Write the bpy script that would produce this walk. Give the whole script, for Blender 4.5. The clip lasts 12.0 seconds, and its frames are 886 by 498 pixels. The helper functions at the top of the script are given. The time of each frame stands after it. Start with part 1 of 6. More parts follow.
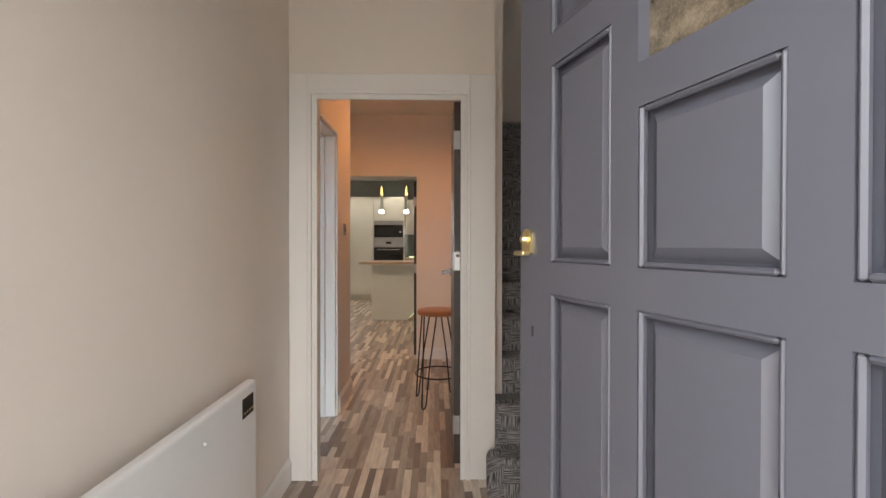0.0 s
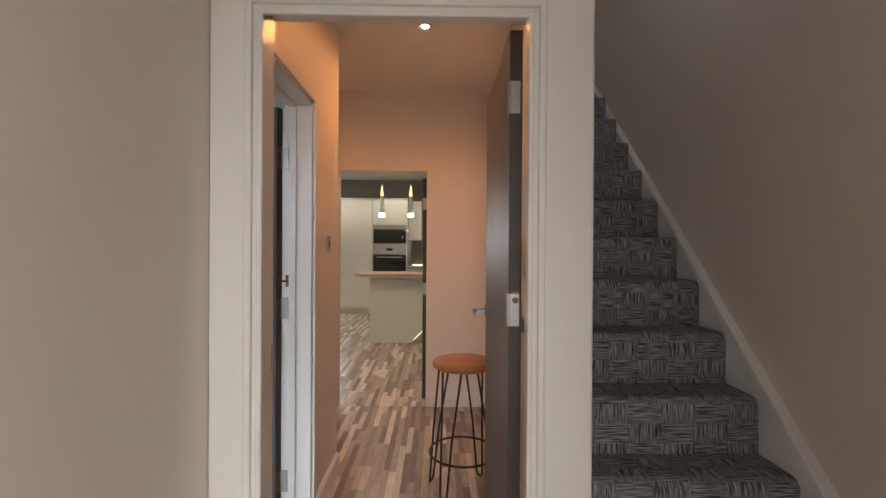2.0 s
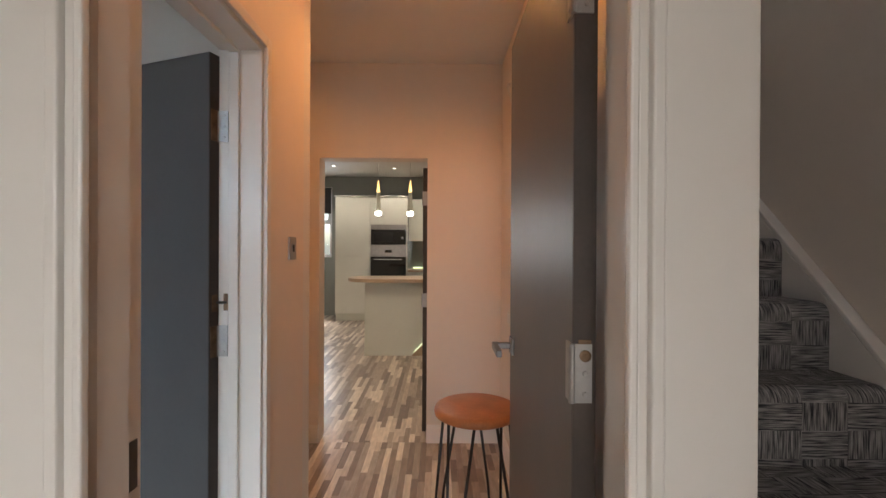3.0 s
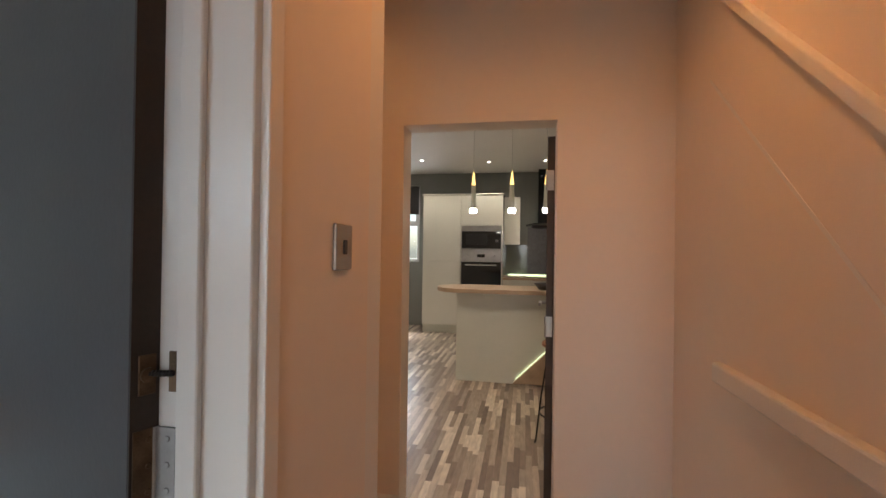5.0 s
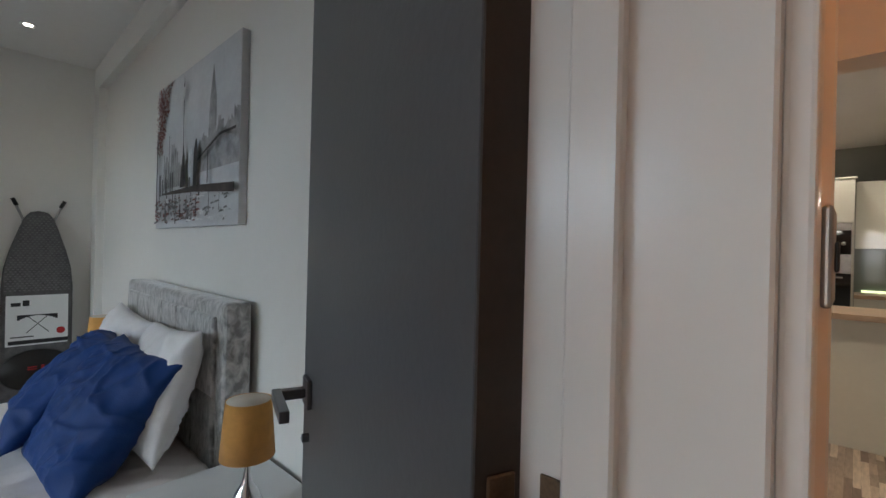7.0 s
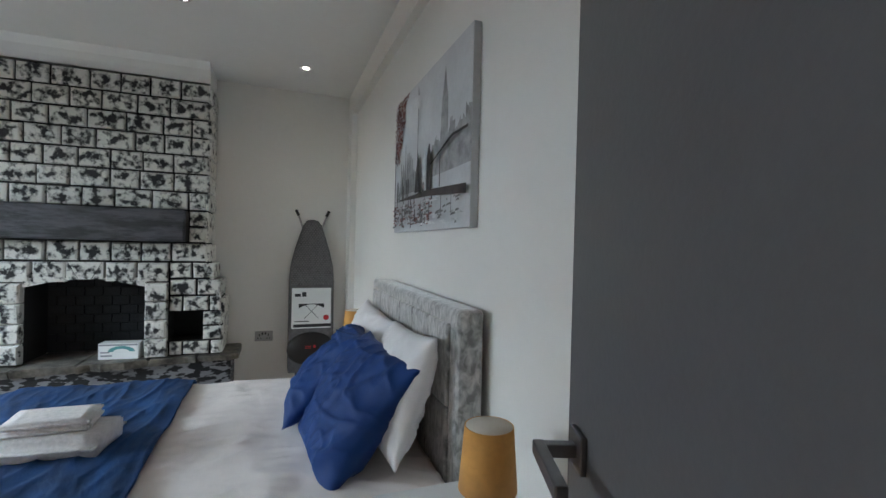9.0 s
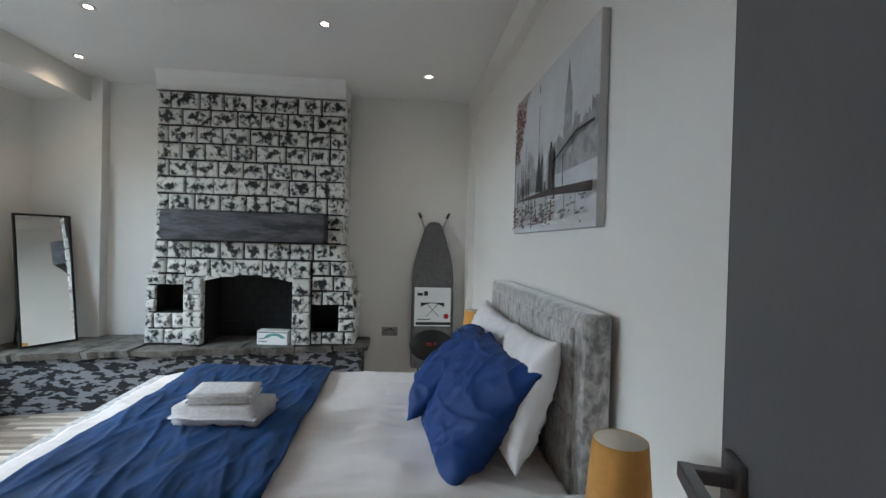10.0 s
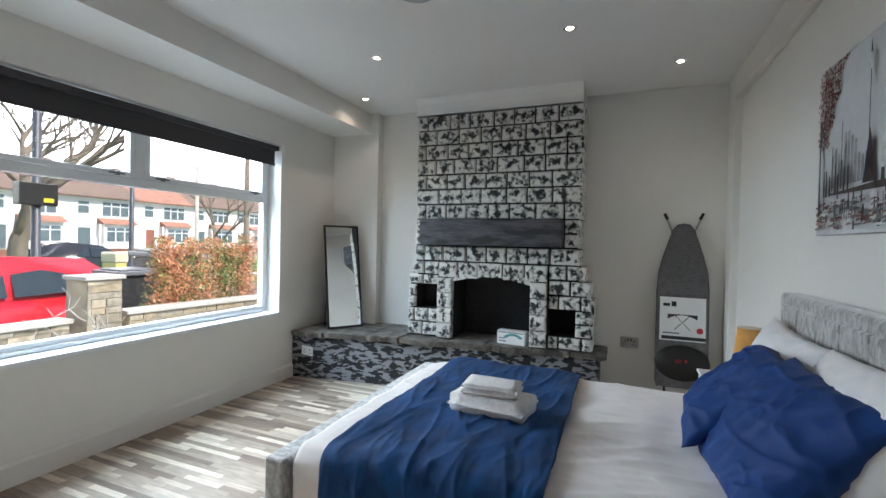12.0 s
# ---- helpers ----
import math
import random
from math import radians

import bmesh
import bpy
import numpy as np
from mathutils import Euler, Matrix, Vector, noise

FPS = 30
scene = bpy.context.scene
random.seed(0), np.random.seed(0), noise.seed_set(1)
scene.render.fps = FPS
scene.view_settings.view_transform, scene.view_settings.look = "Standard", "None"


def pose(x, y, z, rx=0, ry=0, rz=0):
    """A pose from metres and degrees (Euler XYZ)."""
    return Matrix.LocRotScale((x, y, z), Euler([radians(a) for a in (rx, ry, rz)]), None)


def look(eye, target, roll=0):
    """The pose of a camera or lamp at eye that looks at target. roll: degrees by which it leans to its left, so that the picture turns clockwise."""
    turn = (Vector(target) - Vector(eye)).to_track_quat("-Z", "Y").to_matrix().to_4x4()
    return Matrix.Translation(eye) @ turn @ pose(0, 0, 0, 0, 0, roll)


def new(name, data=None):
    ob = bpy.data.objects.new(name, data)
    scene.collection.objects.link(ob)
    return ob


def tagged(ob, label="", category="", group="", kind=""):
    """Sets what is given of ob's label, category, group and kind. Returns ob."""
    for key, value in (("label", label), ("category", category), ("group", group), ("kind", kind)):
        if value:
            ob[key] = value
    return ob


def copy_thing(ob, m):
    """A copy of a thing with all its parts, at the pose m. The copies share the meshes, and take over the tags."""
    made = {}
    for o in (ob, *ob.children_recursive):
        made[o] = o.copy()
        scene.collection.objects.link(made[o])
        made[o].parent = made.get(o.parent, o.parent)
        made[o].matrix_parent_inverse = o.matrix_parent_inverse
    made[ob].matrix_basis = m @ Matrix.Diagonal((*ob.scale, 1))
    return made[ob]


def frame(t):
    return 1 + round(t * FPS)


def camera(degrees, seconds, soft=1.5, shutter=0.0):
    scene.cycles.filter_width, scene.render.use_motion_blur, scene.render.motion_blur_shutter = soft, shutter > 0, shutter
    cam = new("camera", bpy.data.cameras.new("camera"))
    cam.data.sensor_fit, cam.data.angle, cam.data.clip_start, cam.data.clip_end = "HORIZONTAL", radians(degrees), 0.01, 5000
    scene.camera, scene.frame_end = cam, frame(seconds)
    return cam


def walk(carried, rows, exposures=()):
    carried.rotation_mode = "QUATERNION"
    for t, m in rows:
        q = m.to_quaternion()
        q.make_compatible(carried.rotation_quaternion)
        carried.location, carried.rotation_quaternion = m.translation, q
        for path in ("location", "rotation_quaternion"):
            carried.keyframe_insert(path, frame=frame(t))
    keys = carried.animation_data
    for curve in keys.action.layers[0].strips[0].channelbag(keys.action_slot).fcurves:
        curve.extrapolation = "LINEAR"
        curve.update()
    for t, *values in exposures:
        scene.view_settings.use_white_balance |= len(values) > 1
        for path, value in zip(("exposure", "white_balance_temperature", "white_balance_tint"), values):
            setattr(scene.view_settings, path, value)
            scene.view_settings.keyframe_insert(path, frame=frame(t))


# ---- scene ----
cam = camera(90.3, 12.0)
METRES, EYE, TILT, LEAN, TURN = 3.5, 1.2, 0.0, 0.0, -0.9
ROWS = [
    (0.0, 0.0, 0.0, 0.0, 0.0, -0.43, -0.07),
    (0.5, -0.0139, 0.0679, 0.0126, -0.09, -0.26, -0.14),
    (1.0, -0.0179, 0.1397, 0.0176, -0.04, -0.25, -0.2),
    (1.5, -0.026, 0.2133, 0.0283, 0.03, -0.21, -0.31),
    (2.0, -0.0412, 0.296, 0.0308, 0.01, -0.2, -0.37),
    (2.5, -0.0412, 0.3865, 0.0369, 0.09, -0.21, -0.29),
    (4.5, -0.0873, 0.6837, 0.0327, 6.17, 0.32, -0.76),
    (5.0, -0.1119, 0.7318, 0.0331, 11.35, 0.36, -0.81),
    (5.5, -0.1377, 0.7603, 0.034, 17.95, 0.39, -0.99),
    (6.0, -0.1655, 0.7839, 0.035, 26.58, 0.32, -1.17),
    (6.5, -0.1876, 0.7994, 0.0353, 36.14, 0.15, -1.23),
    (7.0, -0.2065, 0.8072, 0.0343, 44.01, 0.08, -1.41),
    (9.0, -0.2746, 0.8158, 0.0366, 70.25, -0.48, -1.43),
    (9.5, -0.277, 0.8173, 0.0354, 78.13, -0.54, -1.47),
    (10.0, -0.2778, 0.8126, 0.0351, 85.38, -0.62, -1.54),
    (10.5, -0.2793, 0.8031, 0.0352, 92.7, -0.73, -1.49),
    (11.0, -0.2794, 0.79, 0.0354, 100.06, -0.81, -1.41),
    (11.5, -0.2783, 0.7761, 0.0361, 107.04, -0.89, -1.35),
    (12.0, -0.2723, 0.7612, 0.0356, 112.73, -0.82, -1.31),
]
walk(cam, [(t, pose(0, 0, EYE, TILT, LEAN, TURN) @ pose(METRES * x, METRES * y, METRES * z, 90 + pitch, roll, yaw)) for t, x, y, z, yaw, pitch, roll in ROWS], exposures=[(0.0, 0.9), (2.5, 0.9), (4.5, 0.75), (5.5, 0.65), (7.0, 0.5), (9.0, 0.85), (10.5, 0.85), (12.0, 0.9)])

# ---- world, sun, lamps ----
world = bpy.data.worlds.new("sky")
scene.world = world
world.use_nodes = True
_sky = world.node_tree.nodes.new("ShaderNodeTexSky")
_sky.sky_type = "NISHITA"
_sky.sun_disc = False
_sky.sun_elevation = radians(40)
_sky.sun_rotation = radians(200)
_sky.air_density, _sky.dust_density = 1.0, 1.5
world.node_tree.links.new(_sky.outputs[0], world.node_tree.nodes["Background"].inputs[0])
world.node_tree.nodes["Background"].inputs[1].default_value = 0.15
sun = new("sun", bpy.data.lights.new("sun", "SUN"))
sun.data.energy, sun.data.angle, sun.data.color = 5.0, radians(12), (1.0, 0.95, 0.88)
sun.matrix_world = look((-8, 2, 20), (-4, -12, 0))


def area(name, m, w, h, power, colour):
    d = bpy.data.lights.new(name, "AREA")
    d.shape, d.size, d.size_y, d.energy, d.color = "RECTANGLE", w, h, power, colour
    ob = new(name, d)
    ob.matrix_world = m
    return ob


def lamp(name, x, y, z, power, colour, cone=110, radius=0.03):
    d = bpy.data.lights.new(name, "SPOT")
    d.energy, d.color, d.spot_size, d.spot_blend, d.shadow_soft_size = power, colour, radians(cone), 0.8, radius
    ob = new(name, d)
    ob.matrix_world = pose(x, y, z)
    return ob


WARM = (1.0, 0.40, 0.125)
SOFT = (1.0, 0.80, 0.60)
area("window_daylight", look((-2.94, -1.45, 2.45), (-2.94, 1.6, 0.1)), 2.7, 1.6, 185, (0.64, 0.83, 1.0))
area("door_daylight", look((-0.10, -0.3, 1.15), (0.8, 3, 1.0)), 0.8, 1.9, 8.0, (1.0, 0.92, 0.86))
area("kitchen_window_daylight", look((-2.75, 10.45, 1.7), (-2.75, 6, 1.2)), 1.0, 1.1, 24, (0.92, 0.96, 1.0))

# ---- materials ----
def mat(name, colour, rough=0.6, metal=0.0, var=0.08, scale=6.0, bump=0.0, bscale=60.0, coat=0.0, spec=0.5, other=None):
    """A procedural surface: colour broken at two scales, with fine relief."""
    m = bpy.data.materials.new(name)
    m.use_nodes = True
    nt = m.node_tree
    n, l = nt.nodes, nt.links
    b = n["Principled BSDF"]
    b.inputs["Roughness"].default_value = rough
    b.inputs["Metallic"].default_value = metal
    b.inputs["Coat Weight"].default_value = coat
    b.inputs["Specular IOR Level"].default_value = spec
    tc = n.new("ShaderNodeTexCoord")
    big, fine = n.new("ShaderNodeTexNoise"), n.new("ShaderNodeTexNoise")
    big.inputs["Scale"].default_value, fine.inputs["Scale"].default_value = scale, scale * 14
    big.inputs["Detail"].default_value, fine.inputs["Detail"].default_value = 5, 3
    l.new(tc.outputs["Object"], big.inputs["Vector"])
    l.new(tc.outputs["Object"], fine.inputs["Vector"])
    add = n.new("ShaderNodeMath")
    add.operation = "MULTIPLY_ADD"
    l.new(fine.outputs[0], add.inputs[0])
    add.inputs[1].default_value = 0.35
    l.new(big.outputs[0], add.inputs[2])
    ramp = n.new("ShaderNodeValToRGB")
    ramp.color_ramp.elements[0].position, ramp.color_ramp.elements[1].position = 0.42, 0.92
    lo = other or tuple(c * (1 - var * 1.6) for c in colour)
    hi = tuple(min(1, c * (1 + var)) for c in colour)
    ramp.color_ramp.elements[0].color, ramp.color_ramp.elements[1].color = (*lo, 1), (*hi, 1)
    l.new(add.outputs[0], ramp.inputs[0])
    l.new(ramp.outputs[0], b.inputs["Base Color"])
    rr = n.new("ShaderNodeMapRange")
    rr.inputs["To Min"].default_value, rr.inputs["To Max"].default_value = rough * 0.85, min(1, rough * 1.15)
    l.new(big.outputs[0], rr.inputs["Value"])
    l.new(rr.outputs[0], b.inputs["Roughness"])
    if bump:
        bn, bm_ = n.new("ShaderNodeTexNoise"), n.new("ShaderNodeBump")
        bn.inputs["Scale"].default_value, bn.inputs["Detail"].default_value = bscale, 4
        bm_.inputs["Strength"].default_value, bm_.inputs["Distance"].default_value = bump, 0.01
        l.new(tc.outputs["Object"], bn.inputs["Vector"])
        l.new(bn.outputs[0], bm_.inputs["Height"])
        l.new(bm_.outputs[0], b.inputs["Normal"])
    return m


def glow(name, colour, strength):
    m = bpy.data.materials.new(name)
    m.use_nodes = True
    b = m.node_tree.nodes["Principled BSDF"]
    b.inputs["Base Color"].default_value = (*colour, 1)
    b.inputs["Emission Color"].default_value = (*colour, 1)
    b.inputs["Emission Strength"].default_value = strength
    return m


def glass(name, colour=(1, 1, 1), rough=0.0):
    m = bpy.data.materials.new(name)
    m.use_nodes = True
    nt = m.node_tree
    out = nt.nodes["Material Output"]
    tr, gl, mix, fr, pw, ma = (nt.nodes.new("ShaderNode" + k) for k in ("BsdfTransparent", "BsdfGlossy", "MixShader", "LayerWeight", "Math", "Math"))
    tr.inputs[0].default_value = (*colour, 1)
    gl.inputs["Roughness"].default_value = rough
    pw.operation, ma.operation = "POWER", "MULTIPLY_ADD"
    pw.inputs[1].default_value = 5.0
    ma.inputs[1].default_value, ma.inputs[2].default_value = 0.8, 0.03
    nt.links.new(fr.outputs["Facing"], pw.inputs[0])
    nt.links.new(pw.outputs[0], ma.inputs[0])
    nt.links.new(ma.outputs[0], mix.inputs[0])
    nt.links.new(tr.outputs[0], mix.inputs[1])
    nt.links.new(gl.outputs[0], mix.inputs[2])
    nt.links.new(mix.outputs[0], out.inputs[0])
    return m


def piece_mat(name, ramp_cols, rough, grain=(1, 1, 1), gscale=20, gvar=0.25, bump=0.1):
    """Pieces that differ one by one by Object Info's Random, with grain stretched along one axis."""
    m = bpy.data.materials.new(name)
    m.use_nodes = True
    n, l = m.node_tree.nodes, m.node_tree.links
    b = n["Principled BSDF"]
    b.inputs["Roughness"].default_value = rough
    oi, geo, sumr, fr = n.new("ShaderNodeObjectInfo"), n.new("ShaderNodeNewGeometry"), n.new("ShaderNodeMath"), n.new("ShaderNodeMath")
    l.new(oi.outputs["Random"], sumr.inputs[0])
    l.new(geo.outputs["Random Per Island"], sumr.inputs[1])
    fr.operation = "FRACT"
    l.new(sumr.outputs[0], fr.inputs[0])
    ramp = n.new("ShaderNodeValToRGB")
    ramp.color_ramp.interpolation = "CONSTANT"
    e = ramp.color_ramp.elements
    while len(e) < len(ramp_cols):
        e.new(0.5)
    for i, c in enumerate(ramp_cols):
        e[i].position = i / len(ramp_cols)
        e[i].color = (*c, 1)
    l.new(fr.outputs[0], ramp.inputs[0])
    tc, mp, nz = n.new("ShaderNodeTexCoord"), n.new("ShaderNodeMapping"), n.new("ShaderNodeTexNoise")
    mp.inputs["Scale"].default_value = grain
    l.new(geo.outputs["Position"], mp.inputs[0])
    l.new(mp.outputs[0], nz.inputs["Vector"])
    nz.inputs["Scale"].default_value, nz.inputs["Detail"].default_value = gscale, 6
    mr = n.new("ShaderNodeMapRange")
    mr.inputs["From Min"].default_value, mr.inputs["From Max"].default_value = 0.3, 0.7
    mr.inputs["To Min"].default_value, mr.inputs["To Max"].default_value = 1 - gvar, 1 + gvar
    l.new(nz.outputs[0], mr.inputs["Value"])
    mul = n.new("ShaderNodeVectorMath")
    mul.operation = "SCALE"
    l.new(ramp.outputs[0], mul.inputs[0])
    l.new(mr.outputs[0], mul.inputs["Scale"])
    l.new(mul.outputs[0], b.inputs["Base Color"])
    if bump:
        bp = n.new("ShaderNodeBump")
        bp.inputs["Strength"].default_value, bp.inputs["Distance"].default_value = bump, 0.005
        l.new(nz.outputs[0], bp.inputs["Height"])
        l.new(bp.outputs[0], b.inputs["Normal"])
    return m


M_WALL = mat("wall_paint", (0.78, 0.76, 0.72), 0.55, var=0.02, scale=1.5, bump=0.06, bscale=180)
# the bedroom's wall paint again, with the warm colour cast put into its base
M_HALLWALL = mat("warm_cast_wall_paint", (0.80, 0.72, 0.64), 0.5, var=0.02, scale=1.5, bump=0.05, bscale=180)
M_CEIL = mat("ceiling_paint", (0.80, 0.79, 0.77), 0.7, var=0.02, scale=1.2, bump=0.04, bscale=150)
M_TRIM = mat("gloss_white_paint", (0.80, 0.765, 0.725), 0.3, var=0.015, scale=2)
M_GREY = mat("grey_door_paint", (0.112, 0.110, 0.112), 0.42, var=0.05, scale=5, bump=0.04, bscale=90)
M_FRONT = mat("lavender_grey_paint", (0.090, 0.091, 0.110), 0.42, var=0.04, scale=5, bump=0.05, bscale=60)
M_EDGE = mat("dark_stained_edge", (0.055, 0.040, 0.032), 0.5, var=0.2, scale=8, bump=0.05)
M_STEEL = mat("brushed_steel", (0.42, 0.41, 0.40), 0.4, 1.0, var=0.08, scale=20)
M_DKSTEEL = mat("satin_gunmetal", (0.20, 0.20, 0.21), 0.35, 1.0, var=0.1, scale=20)
M_BRONZE = mat("aged_bronze", (0.20, 0.13, 0.08), 0.5, 0.8, var=0.3, scale=30)
M_BRASS = mat("polished_brass", (0.80, 0.64, 0.33), 0.3, 1.0, var=0.1, scale=20)
M_BLACK = mat("black_metal", (0.02, 0.018, 0.017), 0.4, 0.3, var=0.2, scale=10)
M_BLKGLASS = mat("black_glass", (0.008, 0.008, 0.009), 0.06, var=0.1, scale=5)
M_WHITE = mat("white_plastic", (0.78, 0.78, 0.77), 0.35, var=0.02, scale=5)
M_UPVC = mat("white_upvc", (0.80, 0.81, 0.82), 0.25, var=0.02, scale=4)
M_CHROME = mat("chrome", (0.75, 0.75, 0.76), 0.1, 1.0, var=0.03, scale=10)
M_GLOSSCAB = mat("gloss_cream_laminate", (0.72, 0.71, 0.64), 0.08, var=0.02, scale=3, coat=0.5)
M_ISLAND = mat("matt_cream_panel", (0.62, 0.62, 0.54), 0.35, var=0.03, scale=3)
M_OAKTOP = mat("oak_worktop", (0.42, 0.30, 0.20), 0.4, var=0.15, scale=8, bump=0.05)
M_KWALL = mat("sage_grey_paint", (0.25, 0.26, 0.24), 0.5, var=0.03, scale=2, bump=0.04, bscale=150)
M_SPLASH = mat("grey_glass_splashback", (0.22, 0.24, 0.22), 0.08, var=0.03, scale=3)
M_SEAT = mat("reddish_wood_seat", (0.40, 0.15, 0.055), 0.4, var=0.2, scale=9, bump=0.05)
M_BLIND = mat("charcoal_blind_fabric", (0.055, 0.052, 0.055), 0.8, var=0.1, scale=30, bump=0.1, bscale=300)
M_GLASS = glass("window_glass")
M_SPOTGLOW = glow("lamp_glow_white", (1.0, 0.93, 0.82), 14)
M_WARMGLOW = glow("lamp_glow_warm", (1.0, 0.66, 0.20), 1.5)
M_LED = glow("led_strip_green_white", (0.86, 1.0, 0.62), 0.85)
FLOORCOLS = [(0.36, 0.31, 0.27), (0.24, 0.19, 0.16), (0.56, 0.51, 0.46), (0.30, 0.25, 0.21), (0.46, 0.40, 0.35), (0.19, 0.15, 0.13), (0.66, 0.62, 0.57), (0.38, 0.33, 0.29)]
M_PLANK = piece_mat("strip_laminate", [(r * 1.08, g, b * 0.90) for r, g, b in FLOORCOLS], 0.32, grain=(6, 1, 1), gscale=9, gvar=0.18, bump=0.04)

# ---- mesh helpers ----
def finish(bm, name, material, smooth=False):
    bmesh.ops.recalc_face_normals(bm, faces=bm.faces)
    me = bpy.data.meshes.new(name)
    bm.to_mesh(me)
    bm.free()
    if material:
        me.materials.append(material)
    if smooth:
        for p in me.polygons:
            p.use_smooth = True
    return me


def part(name, bm, material, parent, label="", smooth=False):
    ob = new(name, finish(bm, name, material, smooth))
    ob.parent = parent
    if label:
        ob["label"] = label
    return ob


def thing(name, m=None, label="", category="", group="", kind=""):
    ob = new(name)
    ob.empty_display_size = 0.1
    if m is not None:
        ob.matrix_world = m
    return tagged(ob, label, category, group, kind)


def solid(name, bm, material, label="", category="", kind="", smooth=False):
    return tagged(new(name, finish(bm, name, material, smooth)), label, category, "", kind)


def box(bm, x0, x1, y0, y1, z0, z1, bevel=0.0, seg=2, m=None):
    g = bmesh.ops.create_cube(bm, size=1)
    vs = g["verts"]
    bmesh.ops.transform(bm, verts=vs, matrix=Matrix.Translation(((x0 + x1) / 2, (y0 + y1) / 2, (z0 + z1) / 2)) @ Matrix.Diagonal((abs(x1 - x0), abs(y1 - y0), abs(z1 - z0), 1)))
    if m is not None:
        bmesh.ops.transform(bm, verts=vs, matrix=m)
    if bevel:
        es = list({e for v in vs for e in v.link_edges})
        bmesh.ops.bevel(bm, geom=es, offset=bevel, segments=seg, affect="EDGES", profile=0.5)
    return bm


def boxes(*bs, bevel=0.0, seg=2):
    bm = bmesh.new()
    for b in bs:
        box(bm, *b, bevel=bevel, seg=seg)
    return bm


def lathe(bm, prof, seg=24, m=None):
    """Turns a profile of (radius, z) about z."""
    rings = []
    for r, z in prof:
        rings.append([bm.verts.new((r * math.cos(2 * math.pi * i / seg), r * math.sin(2 * math.pi * i / seg), z)) for i in range(seg)])
    for a, b in zip(rings, rings[1:]):
        for i in range(seg):
            bm.faces.new((a[i], a[(i + 1) % seg], b[(i + 1) % seg], b[i]))
    for ring, r in ((rings[0], prof[0][0]), (rings[-1], prof[-1][0])):
        if r > 0.0005:
            bm.faces.new(ring)
    if m is not None:
        bmesh.ops.transform(bm, verts=[v for r in rings for v in r], matrix=m)
    return bm


def tube(bm, pts, r, seg=8):
    """A round rod along a run of points, thickness r (or one for each point)."""
    pts = [Vector(p) for p in pts]
    rings = []
    for i, p in enumerate(pts):
        d = (pts[min(i + 1, len(pts) - 1)] - pts[max(i - 1, 0)]).normalized()
        q = d.to_track_quat("Z", "Y").to_matrix()
        rr = r[i] if isinstance(r, (list, tuple)) else r
        rings.append([bm.verts.new(p + q @ Vector((rr * math.cos(2 * math.pi * k / seg), rr * math.sin(2 * math.pi * k / seg), 0))) for k in range(seg)])
    for a, b in zip(rings, rings[1:]):
        for k in range(seg):
            bm.faces.new((a[k], a[(k + 1) % seg], b[(k + 1) % seg], b[k]))
    bm.faces.new(rings[0])
    bm.faces.new(rings[-1])
    return bm


def prism(bm, poly, z0, z1, m=None):
    """An outline of (x, y) pulled up from z0 to z1."""
    lo = [bm.verts.new((x, y, z0)) for x, y in poly]
    hi = [bm.verts.new((x, y, z1)) for x, y in poly]
    k = len(poly)
    bm.faces.new(lo)
    bm.faces.new(hi)
    for i in range(k):
        bm.faces.new((lo[i], lo[(i + 1) % k], hi[(i + 1) % k], hi[i]))
    if m is not None:
        bmesh.ops.transform(bm, verts=lo + hi, matrix=m)
    return bm


# ---- structure ----
CEIL = 2.66
XL, XB = -0.75, -0.84          # entrance and hall side, bedroom side of the wall between them
XW = -5.05                     # chimney wall of the bedroom
YN, YS = 3.52, -0.24           # headboard wall, window wall
S = "structure"

solid("floor", boxes((-5.2, 1.3, -0.45, 11.0, -0.12, -0.004), (-5.2, 3.4, 4.7, 11.0, -0.12, -0.0041)), mat("floor_joint", (0.10, 0.08, 0.065), 0.6), "wood strip laminate floor in mixed browns", "floor", S)

# window wall, with the wide window through it
WX0, WX1, WZ0, WZ1 = -4.14, -1.75, 0.62, 2.19
solid("wall_window", boxes((-5.2, WX0, -0.455, YS, 0, 2.9), (WX1, XB, -0.455, YS, 0, 2.9), (WX0, WX1, -0.455, YS, 0, WZ0), (WX0, WX1, -0.455, YS, WZ1, 2.9)), M_WALL, "off-white plastered wall round a wide window", "wall", S)
solid("wall_chimney", boxes((-5.25, XW, 0.31, 3.66, 0, 2.9), (-5.25, -4.95, YS, 0.31, 0, 2.9)), M_WALL, "off-white painted wall behind the fireplace", "wall", S)
solid("wall_headboard", boxes((XW, -0.70, YN, 3.61, 0, 2.9), (XW, -4.86, 3.47, YN, 0, CEIL), (-4.86, XB, 3.47, YN, 2.48, CEIL)), M_WALL, "off-white painted wall with a shallow recess", "wall", S)
BD0, BD1, BDH = 2.40, 3.115, 1.985   # bedroom doorway
solid("wall_hall_side", boxes((XB, XL, -0.52, BD0, 0, 2.9), (XL, -0.70, 2.40, BD0 + 0.002, 0, 2.9), (XB, -0.70, BD1, YN, 0, 2.9), (XB, -0.70, BD0 + 0.002, BD1, BDH, 2.9)), M_HALLWALL, "painted wall between hall and bedroom", "wall", S)
solid("bulkhead_beam", boxes((-4.95, XB, YS, 0.22, 2.45, CEIL)), M_WALL, "off-white boxed beam along the window wall", "beam", S)
solid("ceiling_bedroom", boxes((-5.25, XB, -0.52, 3.66, CEIL, 2.8)), M_CEIL, "white ceiling with recessed spotlights", "ceiling", S)

